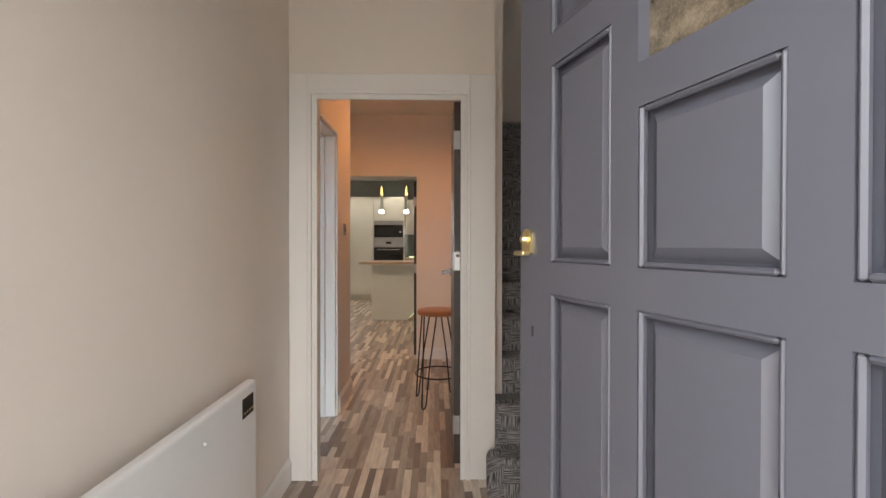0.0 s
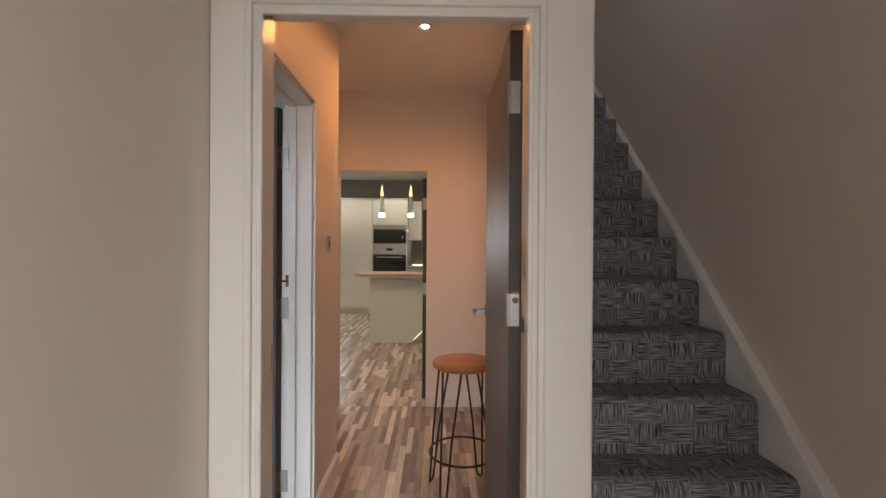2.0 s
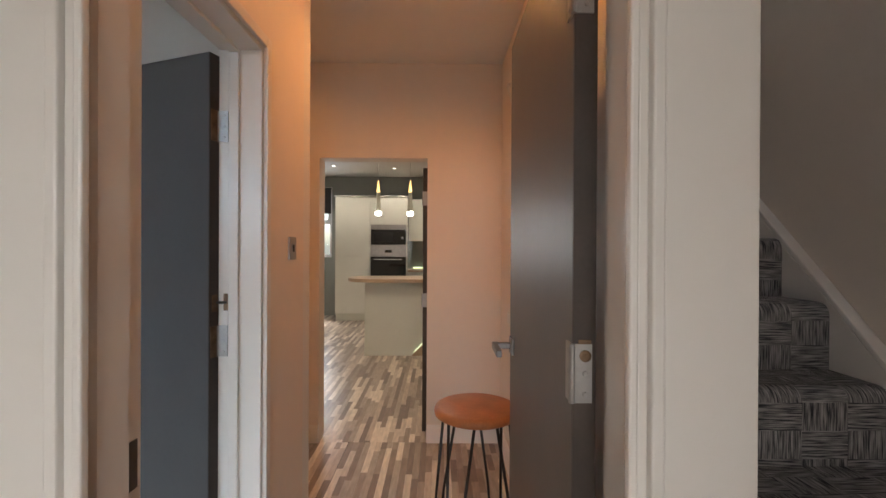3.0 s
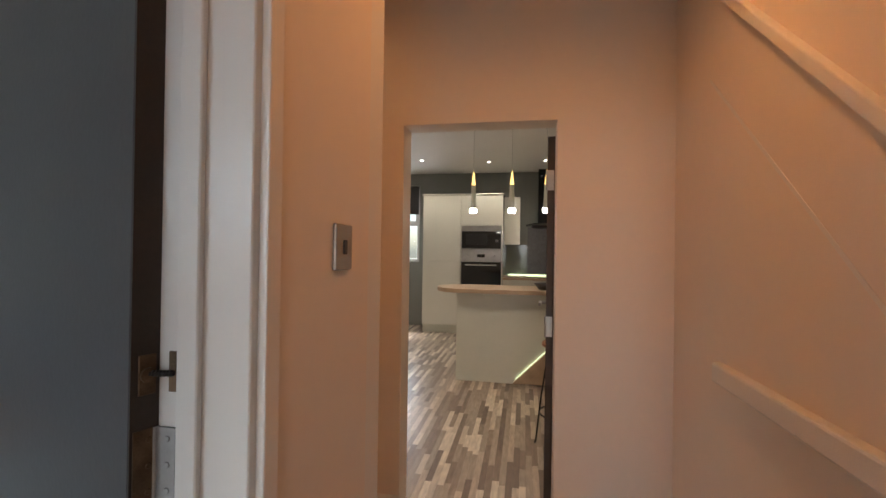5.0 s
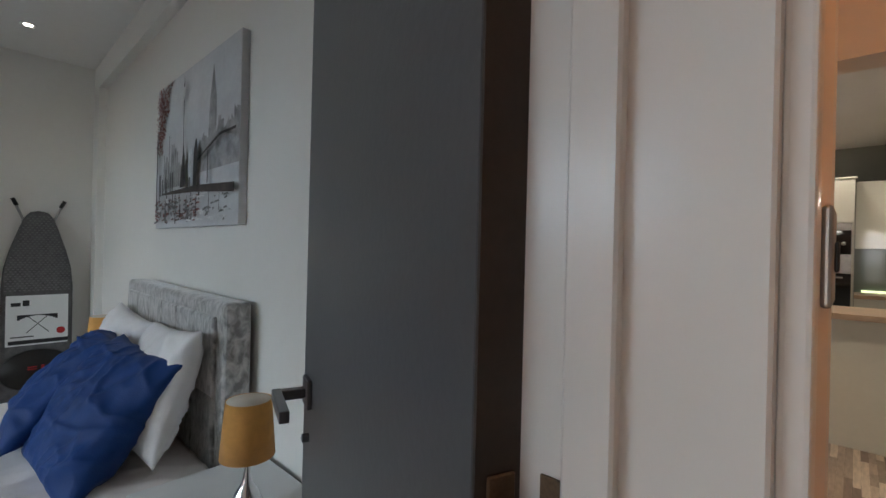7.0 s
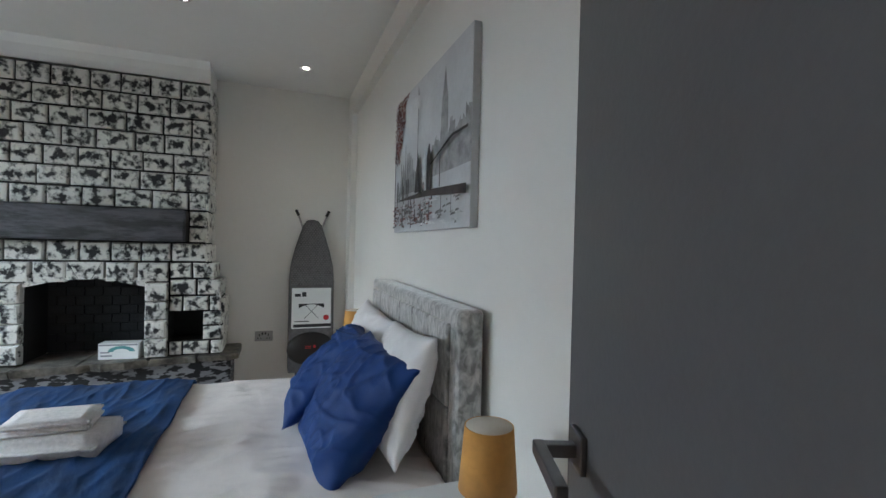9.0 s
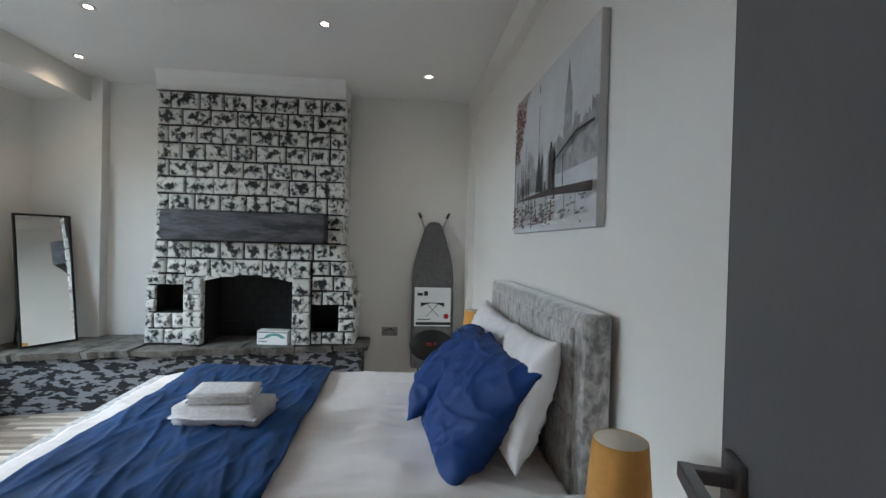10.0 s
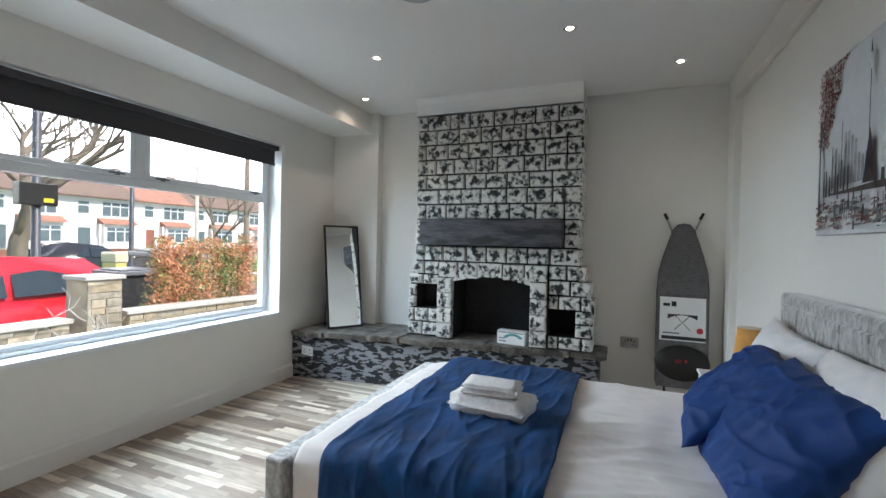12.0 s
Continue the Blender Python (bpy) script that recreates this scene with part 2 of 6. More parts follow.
# entrance
solid("wall_front", boxes((XL, -0.52, -0.26, -0.02, 0, 2.9), (0.42, 1.06, -0.26, -0.02, 0, 2.9), (-0.52, 0.42, -0.26, -0.02, 2.06, 2.9)), M_HALLWALL, "off-white wall round the front doorway", "wall", S)
D1L, D1R, D1H, Y1, Y1B = -0.650, 0.172, 2.020, 2.26, 2.40
solid("wall_partition", boxes((XL, D1L, Y1, Y1B, 0, 4.8), (D1R, 0.30, Y1, Y1B, 0, 4.8), (D1L, D1R, Y1, Y1B, D1H, 4.8)), M_HALLWALL, "off-white partition with the inner doorway", "wall", S)
solid("wall_stair_right", boxes((1.06, 1.2, -0.40, 5.6, 0, 4.9)), M_HALLWALL, "off-white wall beside the carpeted stairs", "wall", S)
solid("wall_stair_left", boxes((0.30, 0.36, Y1B, 4.66, 0, 4.8)), M_HALLWALL, "warm-tinted wall between hall and stairs", "wall", S)
solid("wall_stair_top", boxes((0.30, 1.06, 4.72, 4.8, 1.9, 4.8)), M_HALLWALL, "painted wall at the top of the stairs", "wall", S)
solid("ceiling_entrance", boxes((XL, 1.06, -0.26, 1.9, 2.66, 2.74), (XL, 0.30, 1.9, Y1, 2.66, 2.74), (0.30, 1.06, 1.9, 1.98, 2.66, 4.8)), M_CEIL, "white ceiling over the entrance", "ceiling", S)
solid("ceiling_stairs", boxes((0.30, 1.06, 1.9, 4.72, 4.8, 4.9)), M_CEIL, "white ceiling high over the stairs", "ceiling", S)

# hall
KY0, KY1, KL, KR, KH = 4.66, 4.80, -0.940, -0.207, 1.935
solid("wall_kitchen_door", boxes((-5.2, KL, KY0, KY1, 0, 2.9), (KR, 3.4, KY0, KY1, 0, 1.9), (KR, 0.36, KY0, KY1, 1.9, 2.9), (1.06, 3.4, KY0, KY1, 1.9, 2.9), (0.36, 1.06, 4.8, 4.84, 1.9, 2.9), (KL, KR, KY0, KY1, KH, 2.9)), M_HALLWALL, "painted wall with the kitchen doorway", "wall", S)
solid("wall_hall_recess", boxes((-1.75, -1.65, 3.61, KY0, 0, 2.9)), M_HALLWALL, "painted wall closing the hall recess", "wall", S)
solid("ceiling_hall", boxes((-1.75, 0.30, Y1B, KY0, 2.58, 2.68)), M_CEIL, "white hall ceiling with spotlights", "ceiling", S)

# kitchen shell
solid("wall_kitchen_back", boxes((-5.2, -3.3, 10.25, 10.4, 0, 2.9), (-2.20, 3.4, 10.25, 10.4, 0, 2.9), (-3.3, -2.20, 10.25, 10.4, 0, 1.13), (-3.3, -2.20, 10.25, 10.4, 2.5, 2.9)), M_KWALL, "grey painted kitchen wall", "wall", S)
solid("wall_kitchen_left", boxes((-5.2, -5.0, KY1, 10.25, 0, 2.9)), M_WALL, "white kitchen side wall", "wall", S)
solid("wall_kitchen_right", boxes((3.2, 3.4, KY1, 10.25, 0, 2.9)), M_WALL, "white kitchen side wall", "wall", S)
solid("ceiling_kitchen", boxes((-5.0, 3.2, KY1, 8.3, 2.64, 2.80), (-5.0, 3.2, 8.3, 10.25, 2.70, 2.80)), M_CEIL, "white kitchen ceiling with spotlights", "ceiling", S)

# ---- entrance ----
def skirting(bm, x0, y0, x1, y1, h=0.12, t=0.016, side=1):
    """A board along the foot of a wall from one point to the other, standing out to its left (side 1)."""
    d = Vector((x1 - x0, y1 - y0, 0))
    q = pose(x0, y0, 0, 0, 0, math.degrees(math.atan2(d.y, d.x)))
    n = d.length
    prof = [(0, 0), (t, 0), (t, h - 0.02), (t * 0.45, h - 0.006), (t * 0.3, h), (0, h)]
    a = [bm.verts.new(q @ Vector((0, side * p, z))) for p, z in prof]
    b = [bm.verts.new(q @ Vector((n, side * p, z))) for p, z in prof]
    k = len(prof)
    bm.faces.new(a), bm.faces.new(b)
    for i in range(k):
        bm.faces.new((a[i], a[(i + 1) % k], b[(i + 1) % k], b[i]))


bm = bmesh.new()
skirting(bm, XL, 2.245, XL, 0.0, side=1)
solid("baseboard_entrance", bm, M_TRIM, "white gloss skirting board", "skirting", S)
bm = bmesh.new()
skirting(bm, -0.70, 3.61, -0.70, 3.16)
skirting(bm, -1.65, 3.61, -0.70, 3.61, side=1)
skirting(bm, KL, KY0, -1.65, KY0)
skirting(bm, 0.30, KY0, KR, KY0)
skirting(bm, 0.30, 2.45, 0.30, KY0)
solid("baseboard_hall", bm, M_TRIM, "white gloss skirting board", "skirting", S)
bm = bmesh.new()
skirting(bm, WX0 + 3.2, YS, -4.35, YS, h=0.13, side=-1)
skirting(bm, XW, 3.47, XW, 2.62, side=1)
skirting(bm, XB, YN, XW, YN)
skirting(bm, XB, BD0 - 0.06, XB, YS, side=-1)
solid("baseboard_bedroom", bm, M_TRIM, "white gloss skirting board", "skirting", S)


def doorcase(name, x0, x1, z1, zb, yf, yb, label):
    """Lining, stop and a narrow beaded architrave round a doorway in a wall that runs along x."""
    th = thing(name, None, label, "door frame", kind=S)
    j = 0.022
    part("lining", boxes((x0, x0 + j, yf, yb, 0, z1 - j), (x1 - j, x1, yf, yb, 0, z1 - j), (x0, x1, yf, yb, z1 - j, z1)), M_TRIM, th)
    part("door_stop", boxes((x0 + j, x0 + j + 0.012, yf + 0.03, yb - 0.045, 0, z1 - j - 0.012), (x1 - j - 0.012, x1 - j, yf + 0.03, yb - 0.045, 0, z1 - j - 0.012), (x0 + j, x1 - j, yf + 0.03, yb - 0.045, z1 - j - 0.012, z1 - j)), M_TRIM, th)
    # bead profile: inner round, hollow, outer round
    for a, s in ((x0, -1), (x1, 1)):
        bm = bmesh.new()
        for o0, o1, d in ((-0.047, -0.034, 0.016), (-0.034, -0.018, 0.009), (-0.018, 0.0, 0.020)):
            u, v = a + s * o0, a + s * o1
            box(bm, min(u, v), max(u, v), yf - d, yf - 0.0005, 0, zb + o1 - 0.001, bevel=0.0035, seg=2)
        part("architrave", bm, M_TRIM, th)
    bm = bmesh.new()
    for o0, o1, d in ((-0.047, -0.034, 0.0155), (-0.034, -0.018, 0.0085), (-0.018, 0.0, 0.0195)):
        box(bm, x0 - o1, x1 + o1, yf - d, yf - 0.0005, zb + o0, zb + o1, bevel=0.0035, seg=2)
    part("architrave", bm, M_TRIM, th)
    part("strike_plate", boxes((x0 + j - 0.0005, x0 + j + 0.0018, yb - 0.034, yb - 0.010, 0.93, 1.01)), M_DKSTEEL, th, "small dark strike plate")
    return th


doorcase("door_frame_1", D1L, D1R, D1H, 1.988, Y1, Y1B, "white gloss moulded frame of the inner doorway")
# broad plain boards outside the moulding
th = thing("door_surround", None, "off-white flat boards around the inner door frame", "trim", kind=S)
for q in ((XL + 0.003, D1L - 0.001, Y1 - 0.012, Y1 - 0.0005, 0.0, 2.075), (D1R + 0.001, 0.304, Y1 - 0.012, Y1 - 0.0005, 0.0, 2.075), (D1L - 0.001, D1R + 0.001, Y1 - 0.012, Y1 - 0.0005, 1.989, 2.075)):
    part("board", boxes(q, bevel=0.003, seg=1), M_TRIM, th)


def hinge(parent, m, h=0.10):
    """A butt hinge: two leaves, a knuckle and screws; the leaves lie at a right angle in x and y."""
    bm = bmesh.new()
    box(bm, 0.002, 0.034, -0.002, 0.0015, -h / 2, h / 2)
    box(bm, -0.0015, 0.002, 0.002, 0.032, -h / 2, h / 2)
    lathe(bm, [(0.0055, -h / 2), (0.0055, h / 2)], 10)
    for z in (-0.035, 0.0, 0.035):
        lathe(bm, [(0.0045, 0), (0.0035, 0.0012)], 8, pose(0.022, -0.002, z, 90))
        lathe(bm, [(0.0045, 0), (0.0035, 0.0012)], 8, pose(-0.0015, 0.02, z, 0, -90))
    ob = part("hinge", bm, M_STEEL, parent, "scuffed brushed-steel butt hinge")
    ob.matrix_local = m
    return ob


def lever(parent, m, material, label):
    """A square-section lever handle on a small square rose; its plate lies in x z and it stands out to -y."""
    bm = bmesh.new()
    box(bm, -0.026, 0.026, -0.009, 0, -0.026, 0.026, bevel=0.002)
    box(bm, -0.009, 0.009, -0.052, -0.009, -0.009, 0.009, bevel=0.002)
    box(bm, -0.009, 0.115, -0.066, -0.050, -0.010, 0.010, bevel=0.002)
    ob = part("handle", bm, material, parent, label)
    ob.matrix_local = m
    return ob


def flush_door(name, m, w, h, label, closer=True, grip=1.02):
    """A flat painted leaf: x along the leaf from its hinge, dark edge."""
    th = thing(name, m, label, "door", kind=S)
    part("leaf", boxes((0.002, w - 0.002, -0.020, 0.020, 0.006, h), bevel=0.0015, seg=1), M_GREY, th)
    part("edge", boxes((-0.001, 0.002, -0.0195, 0.0195, 0.008, h - 0.002)), M_EDGE, th, "bare dark edge of the door")
    part("edge", boxes((w - 0.002, w + 0.001, -0.0195, 0.0195, 0.008, h - 0.002)), M_EDGE, th, "bare dark edge of the door")
    lever(th, pose(w - 0.06, -0.020, grip, 0, 180, 0), M_DKSTEEL, "satin steel lever handle")
    ob = lever(th, pose(w - 0.06, 0.020, grip, 0, 0, 180), M_DKSTEEL, "satin steel lever handle")
    if closer:
        bm = bmesh.new()
        box(bm, -0.004, -0.001, -0.011, 0.011, 1.118, 1.172, bevel=0.001, seg=1)
        lathe(bm, [(0.010, 0), (0.010, 0.004), (0.006, 0.005)], 12, pose(-0.004, 0, 1.145, 0, -90))
        part("closer_plate", bm, M_BRONZE, th, "small worn metal closer plate")
    return th


DOORH = 1.945
# inner door, standing open into the hall
d = flush_door("door_1", pose(0.118, 2.405, 0.0, 0, 0, 89.3), 0.70, 1.985, "grey painted flush door standing open into the hall")
for z in (0.22, 1.115, 1.775):
    hinge(d, pose(-0.003, 0.022, z, 0, 0, -90))
# bedroom door, standing open into the room
bdoor = flush_door("door_2", pose(-0.850, 3.080, 0.0, 0, 0, 159.5), 0.656, DOORH, "grey painted flush door standing open into the bedroom", grip=1.05)
for z in (0.22, 1.022, 1.715):
    bm = boxes((-0.0035, -0.001, -0.017, 0.016, z - 0.05, z + 0.05))
    for q in (-0.035, 0.0, 0.035):
        lathe(bm, [(0.0045, 0), (0.0035, 0.0012)], 8, pose(-0.0035, -0.003, z + q, 0, -90))
    part("hinge_leaf", bm, M_BRONZE, bdoor, "worn bronze hinge leaf let into the door edge")
part("turn_snib", lathe(bmesh.new(), [(0.008, 0.0), (0.008, 0.012), (0.0, 0.014)], 12, pose(0.596, 0.020, 0.965, -90)), M_DKSTEEL, bdoor, "small dark privacy turn")
# kitchen door, dark, open into the kitchen
kd = thing("door_3", pose(-0.222, 4.825, 0, 0, 0, 85), "dark brown door standing open into the kitchen", "door", kind=S)
part("leaf", boxes((0, 0.70, -0.02, 0.02, 0.006, 1.90), bevel=0.0015, seg=1), M_EDGE, kd)
lever(kd, pose(0.64, 0.02, 1.0, 0, 0, 180), M_STEEL, "steel lever handle")
hinge(kd, pose(-0.003, 0.022, 0.95, 0, 0, -90))
hinge(kd, pose(-0.003, 0.022, 1.68, 0, 0, -90))

# bedroom door lining: two steps, header too
th = thing("door_frame_2", None, "white gloss lining of the bedroom doorway", "door frame", kind=S)
j = 0.020
part("lining", boxes((XB - 0.006, -0.706, BD1 - j, BD1 - 0.001, 0, BDH - j), (XB - 0.006, -0.706, BD0, BD0 + j, 0, BDH - j), (XB - 0.006, -0.706, BD0, BD1 - 0.001, BDH - j, BDH - 0.001), bevel=0.002, seg=1), M_TRIM, th)
part("door_stop", boxes((-0.808, -0.776, BD1 - j - 0.012, BD1 - j, 0, BDH - j - 0.012), (-0.808, -0.776, BD0 + j, BD0 + j + 0.012, 0, BDH - j - 0.012), (-0.808, -0.776, BD0 + j, BD1 - j, BDH - j - 0.012, BDH - j), bevel=0.002, seg=1), M_TRIM, th)
part("bead", boxes((-0.706, -0.692, BD1 - 0.006, BD1 + 0.030, 0, BDH + 0.03), (-0.706, -0.692, BD0 + 0.006, BD1 - 0.006, BDH - 0.006, BDH + 0.03), bevel=0.003, seg=2), M_TRIM, th)
for z in (0.22, 1.022, 1.715):
    hinge(th, pose(-0.846, BD1 - j - 0.004, z))
bm = bmesh.new()
box(bm, -0.826, -0.809, BD1 - j - 0.003, BD1 - j - 0.0005, 1.12, 1.175)
part("closer_keep", bm, M_BRONZE, th, "worn bronze closer keep let into the frame")
bm = bmesh.new()
for i in range(7):
    lathe(bm, [(0.0035, 0), (0.005, 0.003), (0.0035, 0.006)], 6, pose(-0.846 + 0.0045 * i, BD1 - j - 0.016 + 0.001 * i, 1.147, 0, 90, 10))
part("chain", bm, M_BLACK, th, "short dark closer chain")

# thermostat-like switch plate
def switch_plate(m, w, h, label, material=M_STEEL, holes=1):
    th = thing("light_switch", m, label, "switch")
    part("plate", boxes((-w / 2, w / 2, -0.008, 0, -h / 2, h / 2), bevel=0.003), material, th)
    for i in range(holes):
        x = (i - (holes - 1) / 2) * w / holes
        part("rocker", boxes((x - 0.008, x + 0.008, -0.0115, -0.008, -0.014, 0.014), bevel=0.002), M_BLACK, th, "small dark rocker")
    return th


switch_plate(pose(-0.70, 3.368, 1.322, 0, 0, 90), 0.078, 0.088, "brushed steel dimmer switch on the hall wall")

# panel heater on the entrance wall
th = thing("panel_heater", None, "white flat electric panel heater on the wall", "heater")
part("body", boxes((XL + 0.060, XL + 0.098, 0.30, 1.612, 0.22, 0.717), bevel=0.012, seg=3), M_WHITE, th)
part("bracket", boxes((XL, XL + 0.060, 0.55, 0.60, 0.29, 0.64)), M_STEEL, th)
part("bracket", boxes((XL, XL + 0.060, 1.32, 1.37, 0.29, 0.64)), M_STEEL, th)
part("control", boxes((XL + 0.098, XL + 0.101, 1.490, 1.575, 0.612, 0.680), bevel=0.001, seg=1), M_BLACK, th, "small dark control panel")
for i in range(4):
    part("button", boxes((XL + 0.101, XL + 0.1025, 1.498 + 0.02 * i, 1.508 + 0.02 * i, 0.626, 0.633)), M_BRASS, th)
part("knob", lathe(bmesh.new(), [(0.006, 0), (0.006, 0.004), (0.003, 0.006)], 10, pose(XL + 0.098, 1.25, 0.64, 0, 90)), M_WHITE, th)

# front door: a framed leaf with sunk and fielded panels and an obscure glass light
fd = thing("front_door", pose(0.1738, 0.8005, 0.0, 0, 0, -72.8), "grey-lilac panelled front door with brass latch, standing open", "door", kind=S)
FW = 0.755
COLS = [(0.099, 0.242), (0.289, 0.457), (0.503, 0.655)]
ROWS_Z = [(0.22, 0.56), (0.62, 1.124), (1.174, 1.485), (1.535, 1.88)]
cells = {}
bm = bmesh.new()
xs = [0, 0.099, 0.242, 0.289, 0.457, 0.503, 0.655, FW]
for i in (0, 2, 4, 6):
    box(bm, xs[i], xs[i + 1], -0.022, 0.022, 0.006, 2.02)
for ci, (a, b) in enumerate(COLS):
    rows_ = ROWS_Z if ci != 1 else [(0.22, 0.56), (0.62, 1.124), (1.174, 1.364), (1.416, 1.88)]
    cells[ci] = rows_
    z = 0.006
    for r0, r1 in rows_:
        box(bm, a, b, -0.022, 0.022, z, r0)
        z = r1
    box(bm, a, b, -0.022, 0.022, z, 2.02)
bmesh.ops.remove_doubles(bm, verts=bm.verts, dist=0.0001)
part("frame", bm, M_FRONT, fd)
M_OBSCURE = mat("obscure_glass", (0.16, 0.13, 0.09), 0.12, var=0.5, scale=30, bump=0.9, bscale=45)
for ci, (a, b) in enumerate(COLS):
    for ri, (r0, r1) in enumerate(cells[ci]):
        bm = bmesh.new()
        if ci == 1 and ri == 3:
            part("glass_light", boxes((a, b, -0.006, 0.006, r0, r1)), M_OBSCURE, fd, "obscure rippled glass")
            continue
        k = 0.024
        # sunk field with a sloped raise on both faces
        for s in (-1, 1):
            lo = [bm.verts.new((x, s * 0.006, z)) for x, z in ((a, r0), (b, r0), (b, r1), (a, r1))]
            e1 = [bm.verts.new((x, s * 0.008, z)) for x, z in ((a + 0.010, r0 + 0.010), (b - 0.010, r0 + 0.010), (b - 0.010, r1 - 0.010), (a + 0.010, r1 - 0.010))]
            hi = [bm.verts.new((x, s * 0.017, z)) for x, z in ((a + k, r0 + k), (b - k, r0 + k), (b - k, r1 - k), (a + k, r1 - k))]
            for p, q in ((lo, e1), (e1, hi)):
                for i in range(4):
                    bm.faces.new((p[i], p[(i + 1) % 4], q[(i + 1) % 4], q[i]))
            bm.faces.new(hi)
        part("panel", bm, M_FRONT, fd)
        bm = bmesh.new()
        for s in (-1, 1):
            y0, y1 = (0.012, 0.0225) if s > 0 else (-0.0225, -0.012)
            for q in ((a, a + 0.007, r0, r1), (b - 0.007, b, r0, r1), (a + 0.007, b - 0.007, r0, r0 + 0.007), (a + 0.007, b - 0.007, r1 - 0.007, r1)):
                box(bm, q[0], q[1], y0, y1, q[2], q[3], bevel=0.003, seg=1)
        part("moulding", bm, M_FRONT, fd)
bm = bmesh.new()
arch = [(0.014, 1.188), (0.044, 1.188), (0.044, 1.214)] + [(0.029 + 0.015 * math.cos(math.radians(q)), 1.214 + 0.015 * math.sin(math.radians(q))) for q in range(15, 180, 15)] + [(0.014, 1.214)]
prism(bm, arch, 0.022, 0.027, Matrix(((1, 0, 0, 0), (0, 0, -1, 0), (0, 1, 0, 0), (0, 0, 0, 1))))
lathe(bm, [(0.0085, 0), (0.0085, 0.004), (0.005, 0.010), (0.0, 0.011)], 20, pose(0.029, -0.027, 1.211, 90))
box(bm, 0.009, 0.044, -0.042, -0.027, 1.183, 1.191, bevel=0.003, seg=2)
part("latch", bm, M_BRASS, fd, "polished brass night latch")
part("keyhole", boxes((0.042, 0.046, -0.0232, -0.022, 1.045, 1.063)), M_BLACK, fd)

# stairs, carpeted
def carpet_mat():
    m = bpy.data.materials.new("basket_weave_carpet")
    m.use_nodes = True
    n, l = m.node_tree.nodes, m.node_tree.links
    b = n["Principled BSDF"]
    b.inputs["Roughness"].default_value = 0.95
    b.inputs["Specular IOR Level"].default_value = 0.1
    geo = n.new("ShaderNodeNewGeometry")
    sep = n.new("ShaderNodeSeparateXYZ")
    l.new(geo.outputs["Position"], sep.inputs[0])
    run = n.new("ShaderNodeMath")
    l.new(sep.outputs["Y"], run.inputs[0])
    l.new(sep.outputs["Z"], run.inputs[1])
    uv = n.new("ShaderNodeCombineXYZ")
    l.new(sep.outputs["X"], uv.inputs[0])
    l.new(run.outputs[0], uv.inputs[1])
    chk = n.new("ShaderNodeTexChecker")
    chk.inputs["Scale"].default_value = 1.0
    mp = n.new("ShaderNodeMapping")
    mp.inputs["Scale"].default_value = (8.5, 14, 1)
    mp.inputs["Location"].default_value = (0.3, 0.2, 0.5)
    l.new(uv.outputs[0], mp.inputs[0])
    l.new(mp.outputs[0], chk.inputs["Vector"])
    outs = []
    for sc in ((240, 14, 1), (14, 240, 1)):
        k, nz = n.new("ShaderNodeMapping"), n.new("ShaderNodeTexNoise")
        k.inputs["Scale"].default_value = sc
        l.new(uv.outputs[0], k.inputs[0])
        l.new(k.outputs[0], nz.inputs["Vector"])
        nz.inputs["Scale"].default_value, nz.inputs["Detail"].default_value = 1.0, 2
        outs.append(nz)
    mx = n.new("ShaderNodeMix")
    l.new(chk.outputs["Fac"], mx.inputs[0])
    l.new(outs[0].outputs[0], mx.inputs[2])
    l.new(outs[1].outputs[0], mx.inputs[3])
    ramp = n.new("ShaderNodeValToRGB")
    e = ramp.color_ramp.elements
    e[0].position, e[0].color = 0.36, (0.040, 0.043, 0.050, 1)
    e[1].position, e[1].color = 0.68, (0.44, 0.42, 0.41, 1)
    l.new(mx.outputs[0], ramp.inputs[0])
    l.new(ramp.outputs[0], b.inputs["Base Color"])
    bp = n.new("ShaderNodeBump")
    bp.inputs["Strength"].default_value, bp.inputs["Distance"].default_value = 0.6, 0.004
    l.new(mx.outputs[0], bp.inputs["Height"])
    l.new(bp.outputs[0], b.inputs["Normal"])
    return m


M_CARPET = carpet_mat()
RISE, GO, SY, SX1 = 0.195, 0.18, 2.035, 1.018
stairs = thing("stairs", None, "steep staircase with dark grey basket-weave carpet", "stairs", kind=S)
for i in range(12):
    y0, z1 = SY + GO * i, RISE * (i + 1)
    bm = bmesh.new()
    box(bm, 0.362 if y0 > 2.25 else 0.302, SX1, y0 + 0.004, y0 + (GO + 0.02 if i < 11 else 0.6), max(0, z1 - RISE - 0.03), z1)
    nose = [e for e in bm.edges if all(abs(v.co.y - y0 - 0.004) < 1e-4 and abs(v.co.z - z1) < 1e-4 for v in e.verts)]
    bmesh.ops.bevel(bm, geom=nose, offset=0.035, segments=5, affect="EDGES", profile=0.5)
    if i == 0:
        # bullnose end of the bottom step, before the partition
        lathe(bm, [(0.075, 0.0), (0.078, z1 - 0.03), (0.070, z1 - 0.008), (0.05, z1 - 0.001)], 24, pose(0.322, y0 + 0.095, 0))
    part("step", bm, M_CARPET, stairs, smooth=False)
bm = bmesh.new()
prism(bm, [(SY - 0.10, 0), (SY + 0.25, 0), (SY + 11.9 * GO + 0.2, RISE * 11.2), (SY + 11.9 * GO + 0.2, RISE * 13.1), (SY - 0.10, 0.20)], SX1 + 0.001, 1.060, Matrix(((0, 0, 1, 0), (1, 0, 0, 0), (0, 1, 0, 0), (0, 0, 0, 1))))
part("string_board", bm, M_TRIM, stairs, "white painted sloping string board")
bm = bmesh.new()
sl = math.atan2(RISE * 13.1 - 0.20, 11.9 * GO + 0.30)
